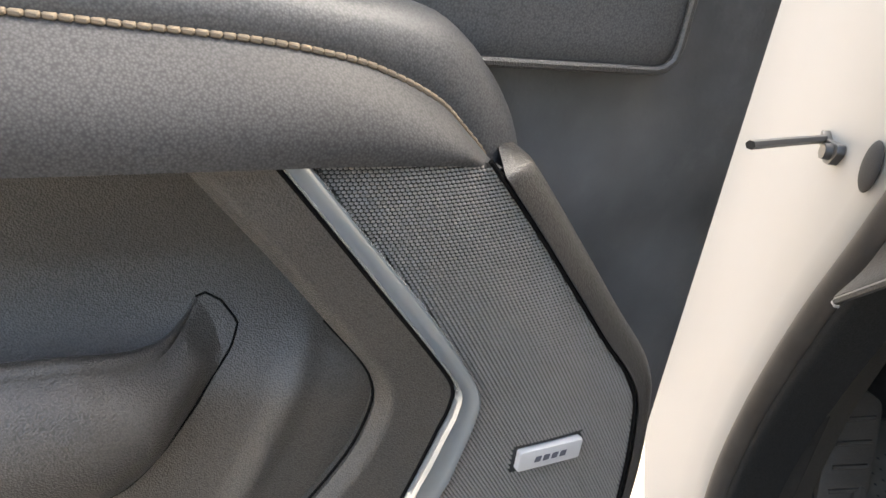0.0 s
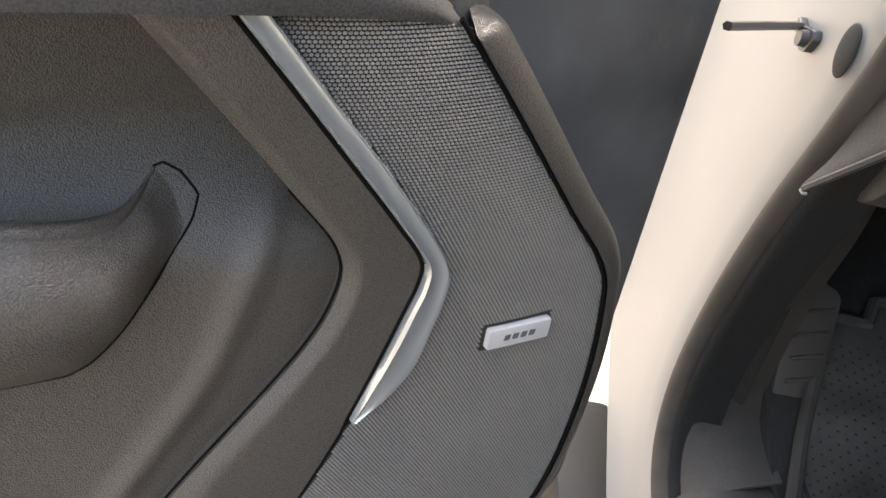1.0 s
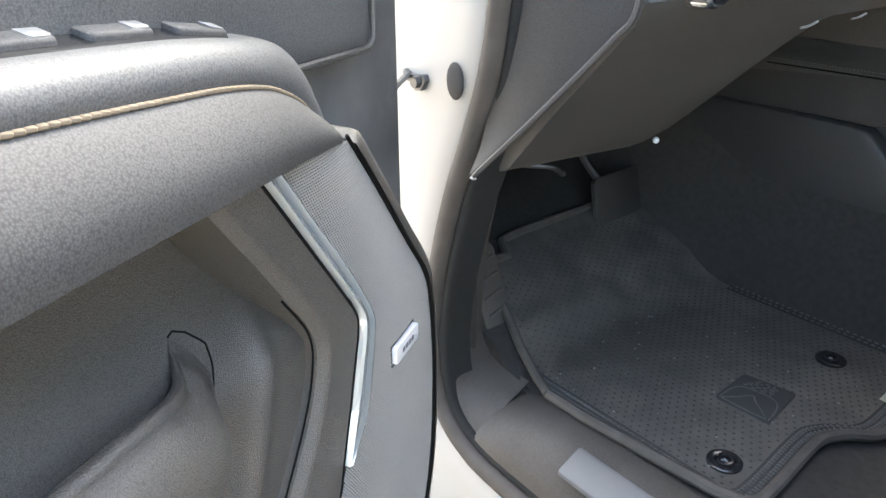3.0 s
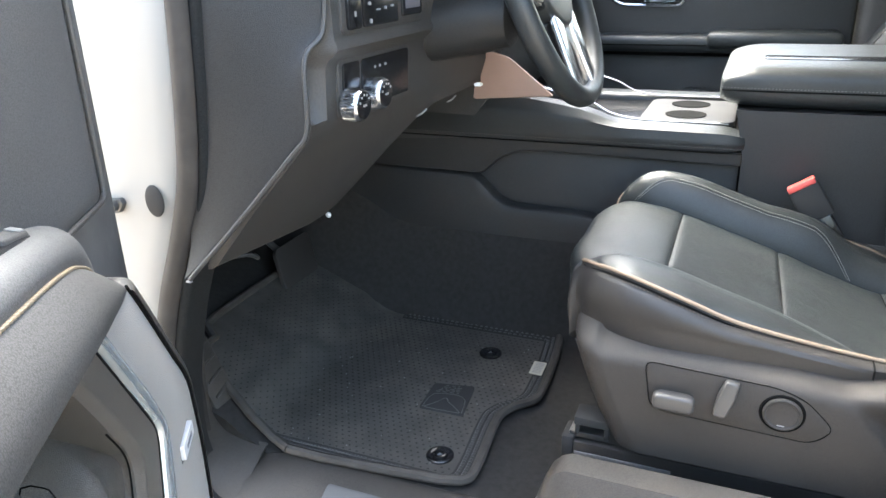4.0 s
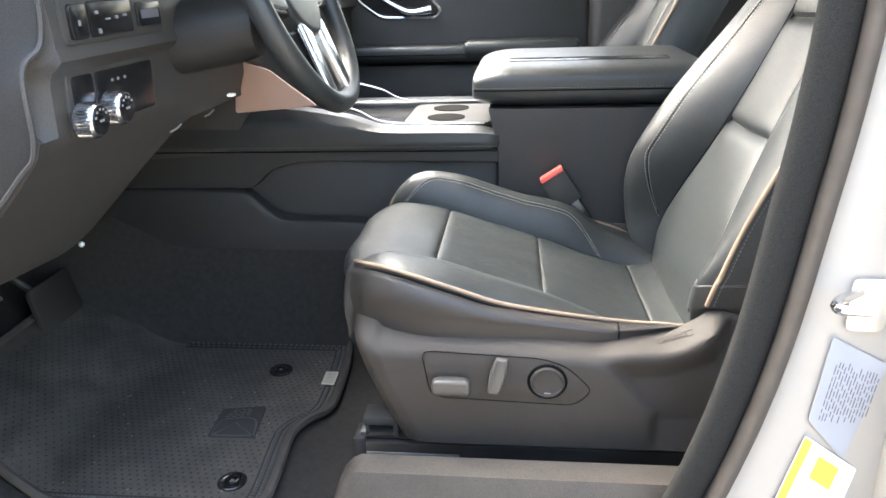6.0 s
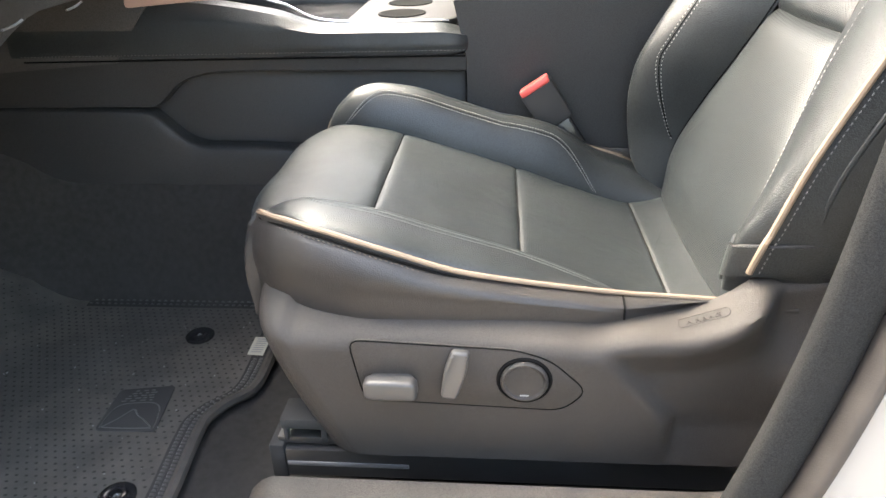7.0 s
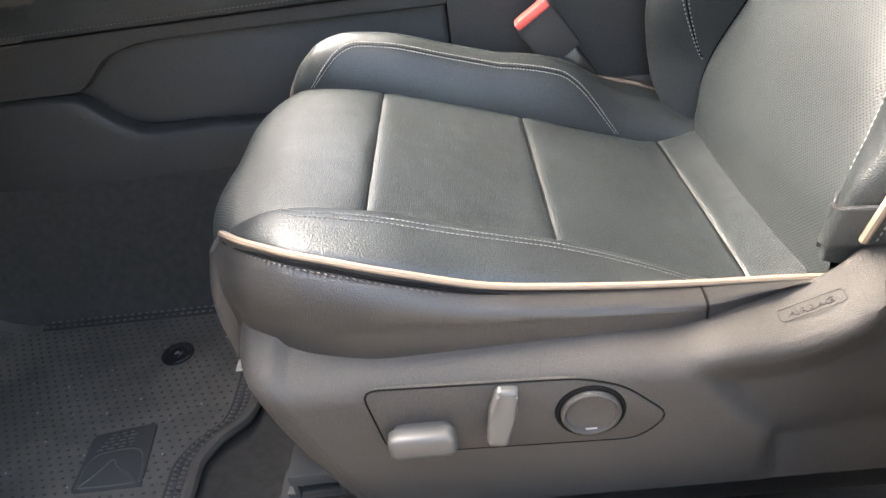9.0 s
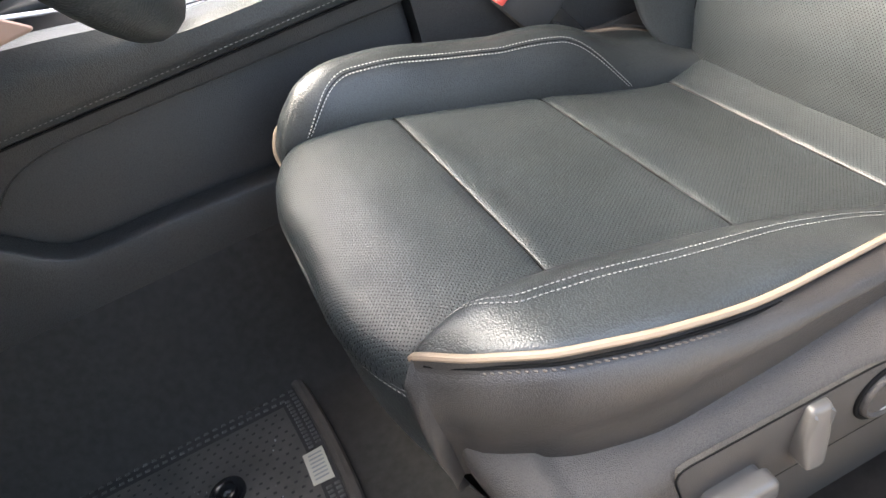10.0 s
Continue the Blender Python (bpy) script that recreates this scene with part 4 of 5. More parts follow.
for k in range(5):
    part("rib", tube([rest_at(0.012, 0.02 + 0.03 * k, 0.006), rest_at(0.052, 0.03 + 0.03 * k, 0.006)], 0.003, seg=6), SILLTRIM, rest)
pedal = thing("brake_pedal", (-0.31, 0.57, 0.72), "black rubber brake pedal on a bent steel arm", "pedal")
part("pedal_pad", prism(rounded(-0.055, 0.055, -0.035, 0.035, 0.01), lambda a, b, d: (-0.30 - b * 0.5 + d * 0.85, 0.655 + a * 1.25 + b * 0.25, 0.745 + b * 1.3 + d * 0.5), 0, 0.012, 0.004), PLASTIC, pedal)
part("pedal_arm", tube(curve([(-0.32, 0.645, 0.76), (-0.36, 0.60, 0.85), (-0.36, 0.55, 1.0), (-0.30, 0.52, 1.15)], 12), 0.008), STEEL, pedal)
gas = thing("accelerator_pedal", (-0.33, 0.70, 0.66), "black plastic accelerator pedal below the dashboard", "pedal")
part("pedal_pad", prism(rounded(-0.025, 0.025, -0.08, 0.08, 0.01), lambda a, b, d: (-0.36 - b * 0.4 + d * 0.9, 0.775 + a, 0.76 + b * 0.9 + d * 0.4), 0, 0.012, 0.004), RUBBER, gas)
part("pedal_arm", tube(curve([(-0.37, 0.775, 0.8), (-0.41, 0.775, 0.92), (-0.37, 0.77, 1.1)], 8), 0.007), STEEL, gas)
lever = thing("hood_release", (-0.09, 0.23, 0.95), "thin grey release lever under the dashboard", "lever")
part("lever_rod", tube(curve([(-0.11, 0.20, 0.955), (-0.09, 0.235, 0.950), (-0.10, 0.27, 0.93), (-0.16, 0.34, 0.90)], 10), 0.004), STEEL, lever)

# ---- dashboard ----
dash = thing("dashboard", (-0.1, 0.9, 1.0), "charcoal soft plastic dashboard with knobs and switch banks", "dashboard")


def dash_profile(y):
    k = max(0.0, min(1.0, (y - 0.345) / 0.20))
    k = k * k * (3 - 2 * k)
    e = max(0.0, min(1.0, (y - 0.10) / 0.28))
    low = [(-0.075 + 0.04 * e, 0.972), (-0.060 + 0.04 * e, 0.982), (0.018 + 0.02 * e, 1.070), (0.095, 1.150), (0.122, 1.180)]
    low = [(x + (0.118 - x) * k, z + (1.155 + 0.003 * i - z) * k) for i, (x, z) in enumerate(low)]
    return [(-0.55, 0.98 + 0.1 * k), (-0.20, 0.985 + 0.15 * k)] + low + [(0.129, 1.20), (0.132, 1.262), (0.137, 1.276), (0.147, 1.283), (0.153, 1.290), (0.152, 1.297), (0.149, 1.304), (0.146, 1.372), (0.155, 1.384), (0.150, 1.43), (0.09, 1.50), (-0.15, 1.52), (-0.60, 1.40)]


ys = [0.118, 0.122, 0.13, 0.14, 0.150, 0.160] + [0.165 + 0.02 * k for k in range(22)] + [0.62, 0.7, 0.8, 0.9, 1.1, 1.3, 1.6, 1.92]
part("dash_body", loft([[Vector((x + (-0.012 if y < 0.12 else 0) - (0.07 * min(1.0, (0.160 - y) / 0.03) if z > 1.24 and y < 0.160 else 0), y, z)) for x, z in dash_profile(y)] for y in ys]), DASH, dash)
REAR = curve([(0.125, 0.150, 1.50), (0.145, 0.150, 1.38), (0.142, 0.146, 1.315), (0.128, 0.122, 1.283), (0.125, 0.116, 1.195), (0.10, 0.110, 1.160), (0.02, 0.086, 1.068), (-0.060, 0.064, 0.982)], 60)
FRONT = curve([(-0.02, 0.088, 1.50), (-0.028, 0.088, 1.38), (-0.034, 0.088, 1.30), (-0.044, 0.088, 1.21), (-0.050, 0.088, 1.14), (-0.058, 0.086, 1.08), (-0.064, 0.078, 1.02), (-0.070, 0.064, 0.980)], 60)
SOFT_REAR = [sum((REAR[max(0, min(60, i + k))] for k in range(-16, 17)), Vector()) / 33 for i in range(61)]


def end_panel(i, j):
    k = int(round(i * 60))
    p = SOFT_REAR[k].lerp(FRONT[k], j) + (REAR[k] - SOFT_REAR[k]) * max(0.0, 1 - j * 3.5) ** 2
    return p + Vector((0, -0.010 * math.sin(math.pi * j) * (1 - i * 0.7), 0))


part("end_panel", sheet(end_panel, 60, 28, thick=0.004), DASH_SHADED, dash, "smooth charcoal end panel")
part("end_trim_line", tube([p + Vector((0.001, -0.002, 0)) for p in REAR], 0.0035, seg=6), DASH, dash)
part("trim_clip", block(-0.067, -0.058, 0.062, 0.067, 0.976, 0.979, 0.001), PALE, dash, "pale plastic trim clip")
face = lambda a, b, d: (0.1305 + d + (b - 1.20) * 0.04, a, b)
bank = part("knob_panel", prism(rounded(0.186, 0.41, 1.192, 1.274, 0.012), face, -0.003, 0.003, 0.002), DASH, dash, "recessed switch panel")
part("blank_cover", prism(rounded(0.196, 0.243, 1.205, 1.268, 0.006), face, 0.002, 0.005, 0.0015), GLOSS, bank)
part("knob_plate", prism(rounded(0.249, 0.402, 1.200, 1.268, 0.006), face, 0.002, 0.005, 0.0015), GLOSS, bank)
for ky, kz in ((0.200, 1.214), (0.266, 1.219)):
    secs = []
    for r, d, n in ((0.018, 0.003, 0), (0.0228, 0.008, 1), (0.0228, 0.026, 1), (0.0216, 0.0295, 0), (0.0198, 0.033, 0)):
        secs.append([Vector(face(ky + (r - (0.0009 if n and q % 2 else 0)) * math.cos(2 * math.pi * q / 72), kz + (r - (0.0009 if n and q % 2 else 0)) * math.sin(2 * math.pi * q / 72), d)) for q in range(72)])
    knob = part("knob", loft(secs), CHROME, bank, "ridged satin chrome knob", angle=20)
    part("knob_face", prism([(ky + 0.0185 * math.cos(2 * math.pi * q / 32), kz + 0.0185 * math.sin(2 * math.pi * q / 32)) for q in range(32)], face, 0.031, 0.0345, 0.001), GLOSS, knob)
    marks = bmesh.new()
    for q in range(5):
        t = 0.6 + q * 0.55
        my, mz = ky + 0.014 * math.cos(t), kz + 0.014 * math.sin(t)
        prism([(my - 0.002, mz - 0.0015), (my + 0.002, mz - 0.0015), (my + 0.002, mz + 0.0015), (my - 0.002, mz + 0.0015)], face, 0.0343, 0.0349, bm=marks)
    prism([(ky - 0.005, kz - 0.002), (ky + 0.005, kz - 0.002), (ky + 0.005, kz + 0.001), (ky - 0.005, kz + 0.001)], face, 0.0343, 0.0349, bm=marks)
    part("knob_print", marks, PALE, knob)
for q in (0.285, 0.300, 0.318):
    part("symbol", prism(rounded(q, q + 0.006, 1.251, 1.255, 0.0015, 2), face, 0.0048, 0.0056), PALE, bank)
up = lambda a, b, d: (0.1475 + d, a - 0.036, b - 0.010)
upper = part("switch_bank", prism(rounded(0.215, 0.468, 1.316, 1.372, 0.010), up, -0.004, 0.004, 0.002), DASH, dash, "upper switch bank")
part("brake_button", prism(rounded(0.226, 0.262, 1.322, 1.364, 0.006), up, 0.003, 0.009, 0.002), GLOSS, upper)
part("button_block", prism(rounded(0.270, 0.376, 1.322, 1.366, 0.005), up, 0.003, 0.007, 0.002), GLOSS, upper)
part("card_slot", prism(rounded(0.390, 0.458, 1.328, 1.360, 0.004), up, 0.003, 0.008, 0.002), GLOSS, upper)
part("slot_recess", prism(rounded(0.398, 0.450, 1.338, 1.350, 0.002), up, 0.008, 0.0088), INK, upper)
for a, b, w, h in ((0.240, 1.338, 0.005, 0.007), (0.283, 1.350, 0.005, 0.004), (0.305, 1.342, 0.010, 0.002), (0.330, 1.342, 0.004, 0.004), (0.350, 1.344, 0.007, 0.003), (0.285, 1.326, 0.004, 0.006)):
    part("symbol", prism(rounded(a, a + w, b, b + h, 0.0009, 2), up, 0.0068, 0.0095), PALE, upper)
part("vent_blade", block(0.150, 0.160, 0.19, 0.40, 1.392, 1.398, 0.002), CHROME, dash, "chrome vent trim")
part("centre_panel", loft([[Vector((x, y, z)) for x, z in ((-0.4, 1.0), (0.06, 1.03), (0.13, 1.12), (0.17, 1.25), (0.16, 1.45), (-0.4, 1.45))] for y in (0.80, 0.83, 1.23, 1.26)]), DASH, dash)
part("rose_panel", prism(round_corners([(0.10, 1.118), (0.275, 1.130), (0.18, 1.205), (0.115, 1.225)], 0.008), lambda a, b, d: (a, 0.797 - d, b), 0, 0.006, 0.002), TAN, dash, "pale rose-brown trim panel")
# unseen hood, added to keep the sun off the column cover
part("column_shade", loft([[Vector((x, 0.527 + 0.20 * math.cos(t), zc + h * math.sin(t))) for t in [math.pi * k / 16 for k in range(17)]] + [Vector((x, 0.527 + 0.185 * math.cos(t), zc + (h - 0.014) * math.sin(t))) for t in [math.pi - math.pi * k / 16 for k in range(17)]] for x, zc, h in ((0.02, 1.44, 0.10), (0.16, 1.455, 0.11), (0.23, 1.465, 0.105), (0.24, 1.465, 0.100))]), DASH, dash, "unseen instrument hood added to shade the steering column")
part("column_cover", loft([[Vector((x, 0.527 + w * math.cos(t), z + h * math.sin(t))) for t in [2 * math.pi * k / 20 for k in range(20)]] for x, z, w, h in ((0.05, 1.28, 0.062, 0.06), (0.14, 1.29, 0.060, 0.058), (0.22, 1.30, 0.056, 0.055), (0.27, 1.307, 0.050, 0.050), (0.28, 1.310, 0.035, 0.035))]), SHADED_TRIM, dash, "steering column cover")
bm = bmesh.new()
bmesh.ops.create_uvsphere(bm, u_segments=12, v_segments=8, radius=0.005, matrix=Matrix.Translation((-0.024, 0.384, 0.978)))
part("screw", bm, BADGE, dash, "pale screw head")
for y in (0.462, 0.60):
    part("edge_clip", tube(curve([(0.120, y, 1.146), (0.122, y + 0.018, 1.1475), (0.121, y + 0.04, 1.151)], 6), 0.0016, seg=6), SILVER, dash)
part("column_clip", block(0.235, 0.247, 0.434, 0.446, 1.205, 1.210, 0.002), LABELWHITE, dash)

# ---- steering wheel ----
WC = Vector((0.331, 0.527, 1.347))
WA = radians(22)
WN = Vector((math.cos(WA), 0, math.sin(WA)))
WU = Vector((-math.sin(WA), 0, math.cos(WA)))
WS = Vector((0, 1, 0))


def on_wheel(a, b, d=0.0):
    return WC + WS * a + WU * b + WN * d


wheel = thing("steering_wheel", tuple(WC), "black leather steering wheel with silver spoke trim", "steering wheel")
part("rim", tube([on_wheel(0.178 * math.cos(t), 0.178 * math.sin(t)) for t in [2 * math.pi * k / 96 for k in range(97)]], 0.0165, seg=14, flat=1.1), LEATHER, wheel)
part("hub", prism([(0.075 * math.cos(t) * (1 + 0.1 * math.cos(2 * t)), 0.062 * math.sin(t) - 0.005) for t in [2 * math.pi * k / 32 for k in range(32)]], lambda a, b, d: on_wheel(a, b, d), -0.05, 0.012, 0.012, seg=4), LEATHER, wheel)
for sgn in (-1, 1):
    sp = part("spoke", prism(round_corners([(sgn * 0.06, 0.035), (sgn * 0.165, 0.028), (sgn * 0.168, -0.018), (sgn * 0.06, -0.03)], 0.01), lambda a, b, d: on_wheel(a, b, d), -0.02, 0.004, 0.004), GLOSS, wheel)
    part("button_cluster", prism(round_corners([(sgn * 0.085, 0.026), (sgn * 0.15, 0.022), (sgn * 0.15, -0.010), (sgn * 0.085, -0.02)], 0.008), lambda a, b, d: on_wheel(a, b, d), 0.003, 0.010, 0.003), SILVER, sp, "grey button cluster")
low = part("lower_spoke", prism(round_corners([(-0.055, -0.04), (0.055, -0.04), (0.045, -0.165), (-0.045, -0.165)], 0.015), lambda a, b, d: on_wheel(a, b, d), -0.02, 0.002, 0.004), GLOSS, wheel)
for sgn in (-1, 1):
    part("spoke_trim", prism(round_corners([(sgn * 0.020, -0.045), (sgn * 0.064, -0.04), (sgn * 0.070, -0.172), (sgn * 0.034, -0.172)], 0.01), lambda a, b, d: on_wheel(a, b, d), 0.001, 0.009, 0.004), CHROME, low, "satin silver spoke trim")

# ---- centre console ----
console = thing("centre_console", (0.5, 1.03, 0.62), "black centre console with padded armrest and cup holders", "console")
part("console_side", block(-0.40, 0.64, 0.838, 1.245, 0.62, 1.03, 0.01), SHADED_TRIM, console)
padline = lambda x: table(x, [(-0.1, 1.14), (0.20, 1.125), (0.33, 1.105), (0.41, 1.082), (0.60, 1.078), (0.66, 1.070)])


def pad(i, j):
    x = -0.12 + 0.775 * i
    zt = padline(x)
    end = min(1.0, max(0.0, (x - 0.60) / 0.055))
    end = 1 - math.sqrt(1 - end * end)
    pts = [(0.812, 1.030), (0.801, 1.036), (0.798, 1.05), (0.801, (1.05 + zt) / 2 + 0.006), (0.815, zt - 0.004), (0.84, zt), (0.88, zt - 0.012), (0.90, zt - 0.05)]
    s = j * (len(pts) - 1)
    k = min(int(s), len(pts) - 2)
    y = pts[k][0] + (pts[k + 1][0] - pts[k][0]) * (s - k)
    z = pts[k][1] + (pts[k + 1][1] - pts[k][1]) * (s - k)
    return Vector((x, y + 0.030 * end, 1.05 + (z - 1.05) * (1 - 0.7 * end)))


part("side_pad", sheet(pad, 60, 28, thick=0.003), LEATHER, console, "padded black leather console edge")
stitches([(x, 0.7965, 1.043) for x in [-0.10 + 0.0075 * k for k in range(100)]], 0.004, 0.0012, 0.002, "stitching", GREYTHREAD, console)
part("pad_seam", tube([(-0.10, 0.800, 1.0335), (0.64, 0.800, 1.0335)], 0.0015, seg=6), GAP, console)
for y, dz in ((0.868, 0.0), (1.165, 0.0)):
    line = curve([(0.10, y, 1.165), (0.26, y, 1.128), (0.335, y, 1.108), (0.41, y, 1.080), (0.61, y, 1.076)], 40)
    part("chrome_strip", tube(line, 0.0045, seg=8, flat=0.6), CHROME, console, "bright silver trim strip")
part("tray", block(0.10, 0.62, 0.868, 1.165, 1.02, 1.064, 0.004), GLOSS, console)
cup = part("cup_holder", prism(rounded(0.43, 0.62, 0.89, 1.14, 0.03), lambda a, b, d: (a, b, 1.064 + d), 0, 0.010, 0.004), CUPTRIM, console, "silver-grey cup holder surround")
# flat black discs stand in for the shade inside two cup wells
for cy in (0.955, 1.075):
    part("dark_well_disc", prism([(0.52 + 0.042 * math.cos(2 * math.pi * k / 28), cy + 0.042 * math.sin(2 * math.pi * k / 28)) for k in range(28)], lambda a, b, d: (a, b, 1.0745 + d), 0, 0.0012), GAP, cup)
part("far_side_pad", block(-0.12, 0.64, 1.165, 1.245, 1.03, 1.078, 0.015, seg=3), LEATHER, console)
part("armrest_base", loft([[Vector((x, y, z)) for x, z in ((0.641, 0.62), (0.641, 1.03), (0.634, 1.06), (0.622, 1.115), (1.12, 1.115), (1.12, 0.62))] for y in (0.812, 0.83, 1.22, 1.235)]), SHADED_TRIM, console, "dark console rear box")
def lid_section(x, front, a, yh, zc, zh):
    e = min(1.0, (x - front) / 0.085)
    r = math.sqrt(max(0.0, 1 - (1 - e) ** 2))
    c, s_ = math.cos(a), math.sin(a)
    return Vector((x, 1.03 + yh * (0.90 + 0.10 * r) * math.copysign(abs(c) ** 0.28, c), zc - 0.004 * (1 - r) + zh * (0.50 + 0.50 * r) * math.copysign(abs(s_) ** 0.55, s_)))


LID_X = [0.588 + (1.04 - 0.588) * (k / 24) ** 1.8 for k in range(25)]
lid = part("armrest", loft([[lid_section(x, 0.588, 2 * math.pi * q / 64, 0.215, 1.156, 0.043) for q in range(64)] for x in LID_X]), LEATHER, console, "padded black leather armrest lid", angle=60)
seam_at = [lid_section(0.592 + 0.0045 * k, 0.588, math.pi + 0.02, 0.2155, 1.156, 0.043) for k in range(100)]
part("lid_seam", tube(seam_at, 0.0016, seg=6), GAP, lid)
stitches([p + Vector((0, -0.0004, 0.005)) for p in seam_at], 0.004, 0.0013, 0.002, "stitching", GREYTHREAD, lid)
part("lid_inlay", prism(rounded(0.66, 0.99, 0.90, 0.955, 0.012), lambda a, b, d: (a, b, 1.1965 + d), 0, 0.004, 0.0015), GLOSS, lid, "gloss black inlay")
EDGE_LINE = curve([(-0.38, 0.0, 0.958), (-0.10, 0.0, 0.955), (0.04, 0.0, 0.952), (0.088, 0.0, 0.948), (0.106, 0.0, 0.940), (0.122, 0.0, 0.925), (0.146, 0.0, 0.902), (0.172, 0.0, 0.888), (0.21, 0.0, 0.884), (0.30, 0.0, 0.882), (0.45, 0.0, 0.872), (0.64, 0.0, 0.862)], 90)


def tunnel_side(i, j):
    """Lower tunnel trim: its top edge dips to form the mouth of the side pocket."""
    p = EDGE_LINE[int(round(i * 90))]
    t = max(0.0, j - 0.3) / 0.7
    if j < 0.3:
        a = j / 0.3 * math.pi / 2
        return Vector((p.x, 0.832 - 0.030 * math.sin(a), p.z - 0.004 + 0.004 * math.cos(a) - 0.004 * (1 - math.cos(a))))
    return Vector((p.x, 0.802 - 0.006 * math.sin(math.pi * min(1, t * 1.5)), p.z - 0.008 - (p.z - 0.008 - 0.66) * t))


part("tunnel_side", sheet(tunnel_side, 90, 20), SHADED_TRIM, console, "dark plastic tunnel trim")
RIM_LINE = curve([(-0.38, 0.0, 0.95), (0.0, 0.0, 0.950), (0.09, 0.0, 0.949), (0.112, 0.0, 0.953), (0.132, 0.0, 0.968), (0.155, 0.0, 0.988), (0.187, 0.0, 1.001), (0.24, 0.0, 1.008), (0.40, 0.0, 1.007), (0.64, 0.0, 1.004)], 90)


def rim_strip(i, j):
    """Strip between the padded edge and the pocket."""
    p = RIM_LINE[int(round(i * 90))]
    if j < 0.4:
        a = j / 0.4 * math.pi / 2
        return Vector((p.x, 0.832 - 0.022 * math.sin(a), p.z + 0.005 * (1 - math.cos(a))))
    return Vector((p.x, 0.810 - 0.002 * (j - 0.4), p.z + 0.005 + (1.034 - p.z - 0.005) * (j - 0.4) / 0.6))


part("pocket_strip", sheet(rim_strip, 90, 14), SHADED_TRIM, console)

# seat belt buckle between the seat and the console
buckle = thing("seat_belt_buckle", (0.80, 0.76, 0.90), "black seat belt buckle with a red release button", "buckle")


def along_buckle(a, b, d):
    o, up_ = Vector((0.748, 0.775, 0.992)), Vector((-0.55, 0.05, 0.83)).normalized()
    side = Vector((0.83, 0.0, 0.55)).normalized()
    return o + side * a + up_ * b + side.cross(up_) * d


part("buckle_body", prism(rounded(-0.027, 0.027, -0.072, 0.0, 0.006), along_buckle, -0.012, 0.012, 0.003), RUBBER, buckle)
part("buckle_sleeve", prism(rounded(-0.020, 0.020, -0.125, -0.070, 0.006), along_buckle, -0.008, 0.008, 0.003), GLOSS, buckle)
part("release_button", prism(rounded(-0.025, 0.025, -0.007, 0.004, 0.003), along_buckle, -0.009, 0.0135, 0.002), RED, buckle, "red release button")
part("buckle_stalk", tube([along_buckle(0, -0.08, 0), along_buckle(0.01, -0.16, 0)], 0.012, flat=0.5), RUBBER, buckle)

# ---- passenger side ----
pseat = copy_thing(driver_seat, Matrix.Translation((0.66, CY + 1.005, 0.604)))
pseat.name = "passenger_seat"
tagged(pseat, "black leather passenger seat with tan piping beyond the console", "car seat", "front seats")
pdoor = thing("passenger_door", (0.4, 1.8, 0.6), "closed charcoal passenger door with chrome handle and armrest", "car door")
pd = lambda a, b, d: (a, 1.78 - d, b)
part("door_panel", block(-0.45, 0.89, 1.77, 1.90, 0.60, 1.42, 0.02), SHADED_TRIM, pdoor)
part("upper_pad", block(-0.45, 0.885, 1.735, 1.80, 1.365, 1.42, 0.02, seg=3), LEATHER, pdoor)
part("armrest", block(-0.40, 0.86, 1.68, 1.80, 1.115, 1.165, 0.018, block(0.50, 0.86, 1.66, 1.80, 1.13, 1.178, 0.018, seg=3), 3), LEATHER, pdoor)
part("armrest_seam", tube([(-0.40, 1.678, 1.138), (0.86, 1.678, 1.138)], 0.002, seg=6), GAP, pdoor)
part("lower_panel", block(-0.40, 0.86, 1.74, 1.80, 0.65, 1.105, 0.02), SHADED_TRIM, pdoor)
part("handle_bezel", tube([pd(a, b, 0.012) for a, b in round_corners([(0.135, 1.345), (0.36, 1.335), (0.425, 1.27), (0.41, 1.245), (0.23, 1.248), (0.16, 1.30)], 0.025) ] + [pd(*round_corners([(0.135, 1.345), (0.36, 1.335), (0.425, 1.27), (0.41, 1.245), (0.23, 1.248), (0.16, 1.30)], 0.025)[0], 0.012)], 0.006, seg=8), CHROME, pdoor, "chrome handle bezel")
part("handle_cup", prism(round_corners([(0.135, 1.345), (0.36, 1.335), (0.425, 1.27), (0.41, 1.245), (0.23, 1.248), (0.16, 1.30)], 0.025), pd, 0.002, 0.012), GLOSS, pdoor)
part("door_handle", tube(curve([pd(0.23, 1.315, 0.02), pd(0.28, 1.285, 0.03), pd(0.33, 1.265, 0.035), pd(0.395, 1.272, 0.03)], 16), lambda t: 0.008 + 0.008 * t, seg=10, flat=0.8), CHROME, pdoor, "chrome door handle")
part("far_pillar_trim", block(0.895, 1.12, 1.72, 1.90, 0.6, 1.82, 0.03, seg=3), SOFT, body)

# ---- driver's door, standing open ----
DU, DN = Vector((0.5237, -0.8519, 0)), Vector((0.8519, 0.5237, 0))
DO = Vector((0.0163, 0.0, 0.0))


def door_at(u, n, z):
    """Door coordinates: u out from the hinge, n towards the cabin side, z up."""
    return DO + DU * u + DN * n + Vector((0, 0, z))


dplace = lambda a, b, d: door_at(a, d, b)
door = thing("car_door", (0.4, -0.55, 0.5), "open driver door with charcoal trim, speaker grille and silver strip", "car door")
shell = prism(round_corners([(0.035, 0.60), (0.035, 1.42), (1.12, 1.42), (1.12, 0.45), (0.20, 0.45)], 0.03), dplace, -0.19, -0.074, 0.006)
part("door_shell", shell, SHELL, door, "scuffed dark inner door shell")
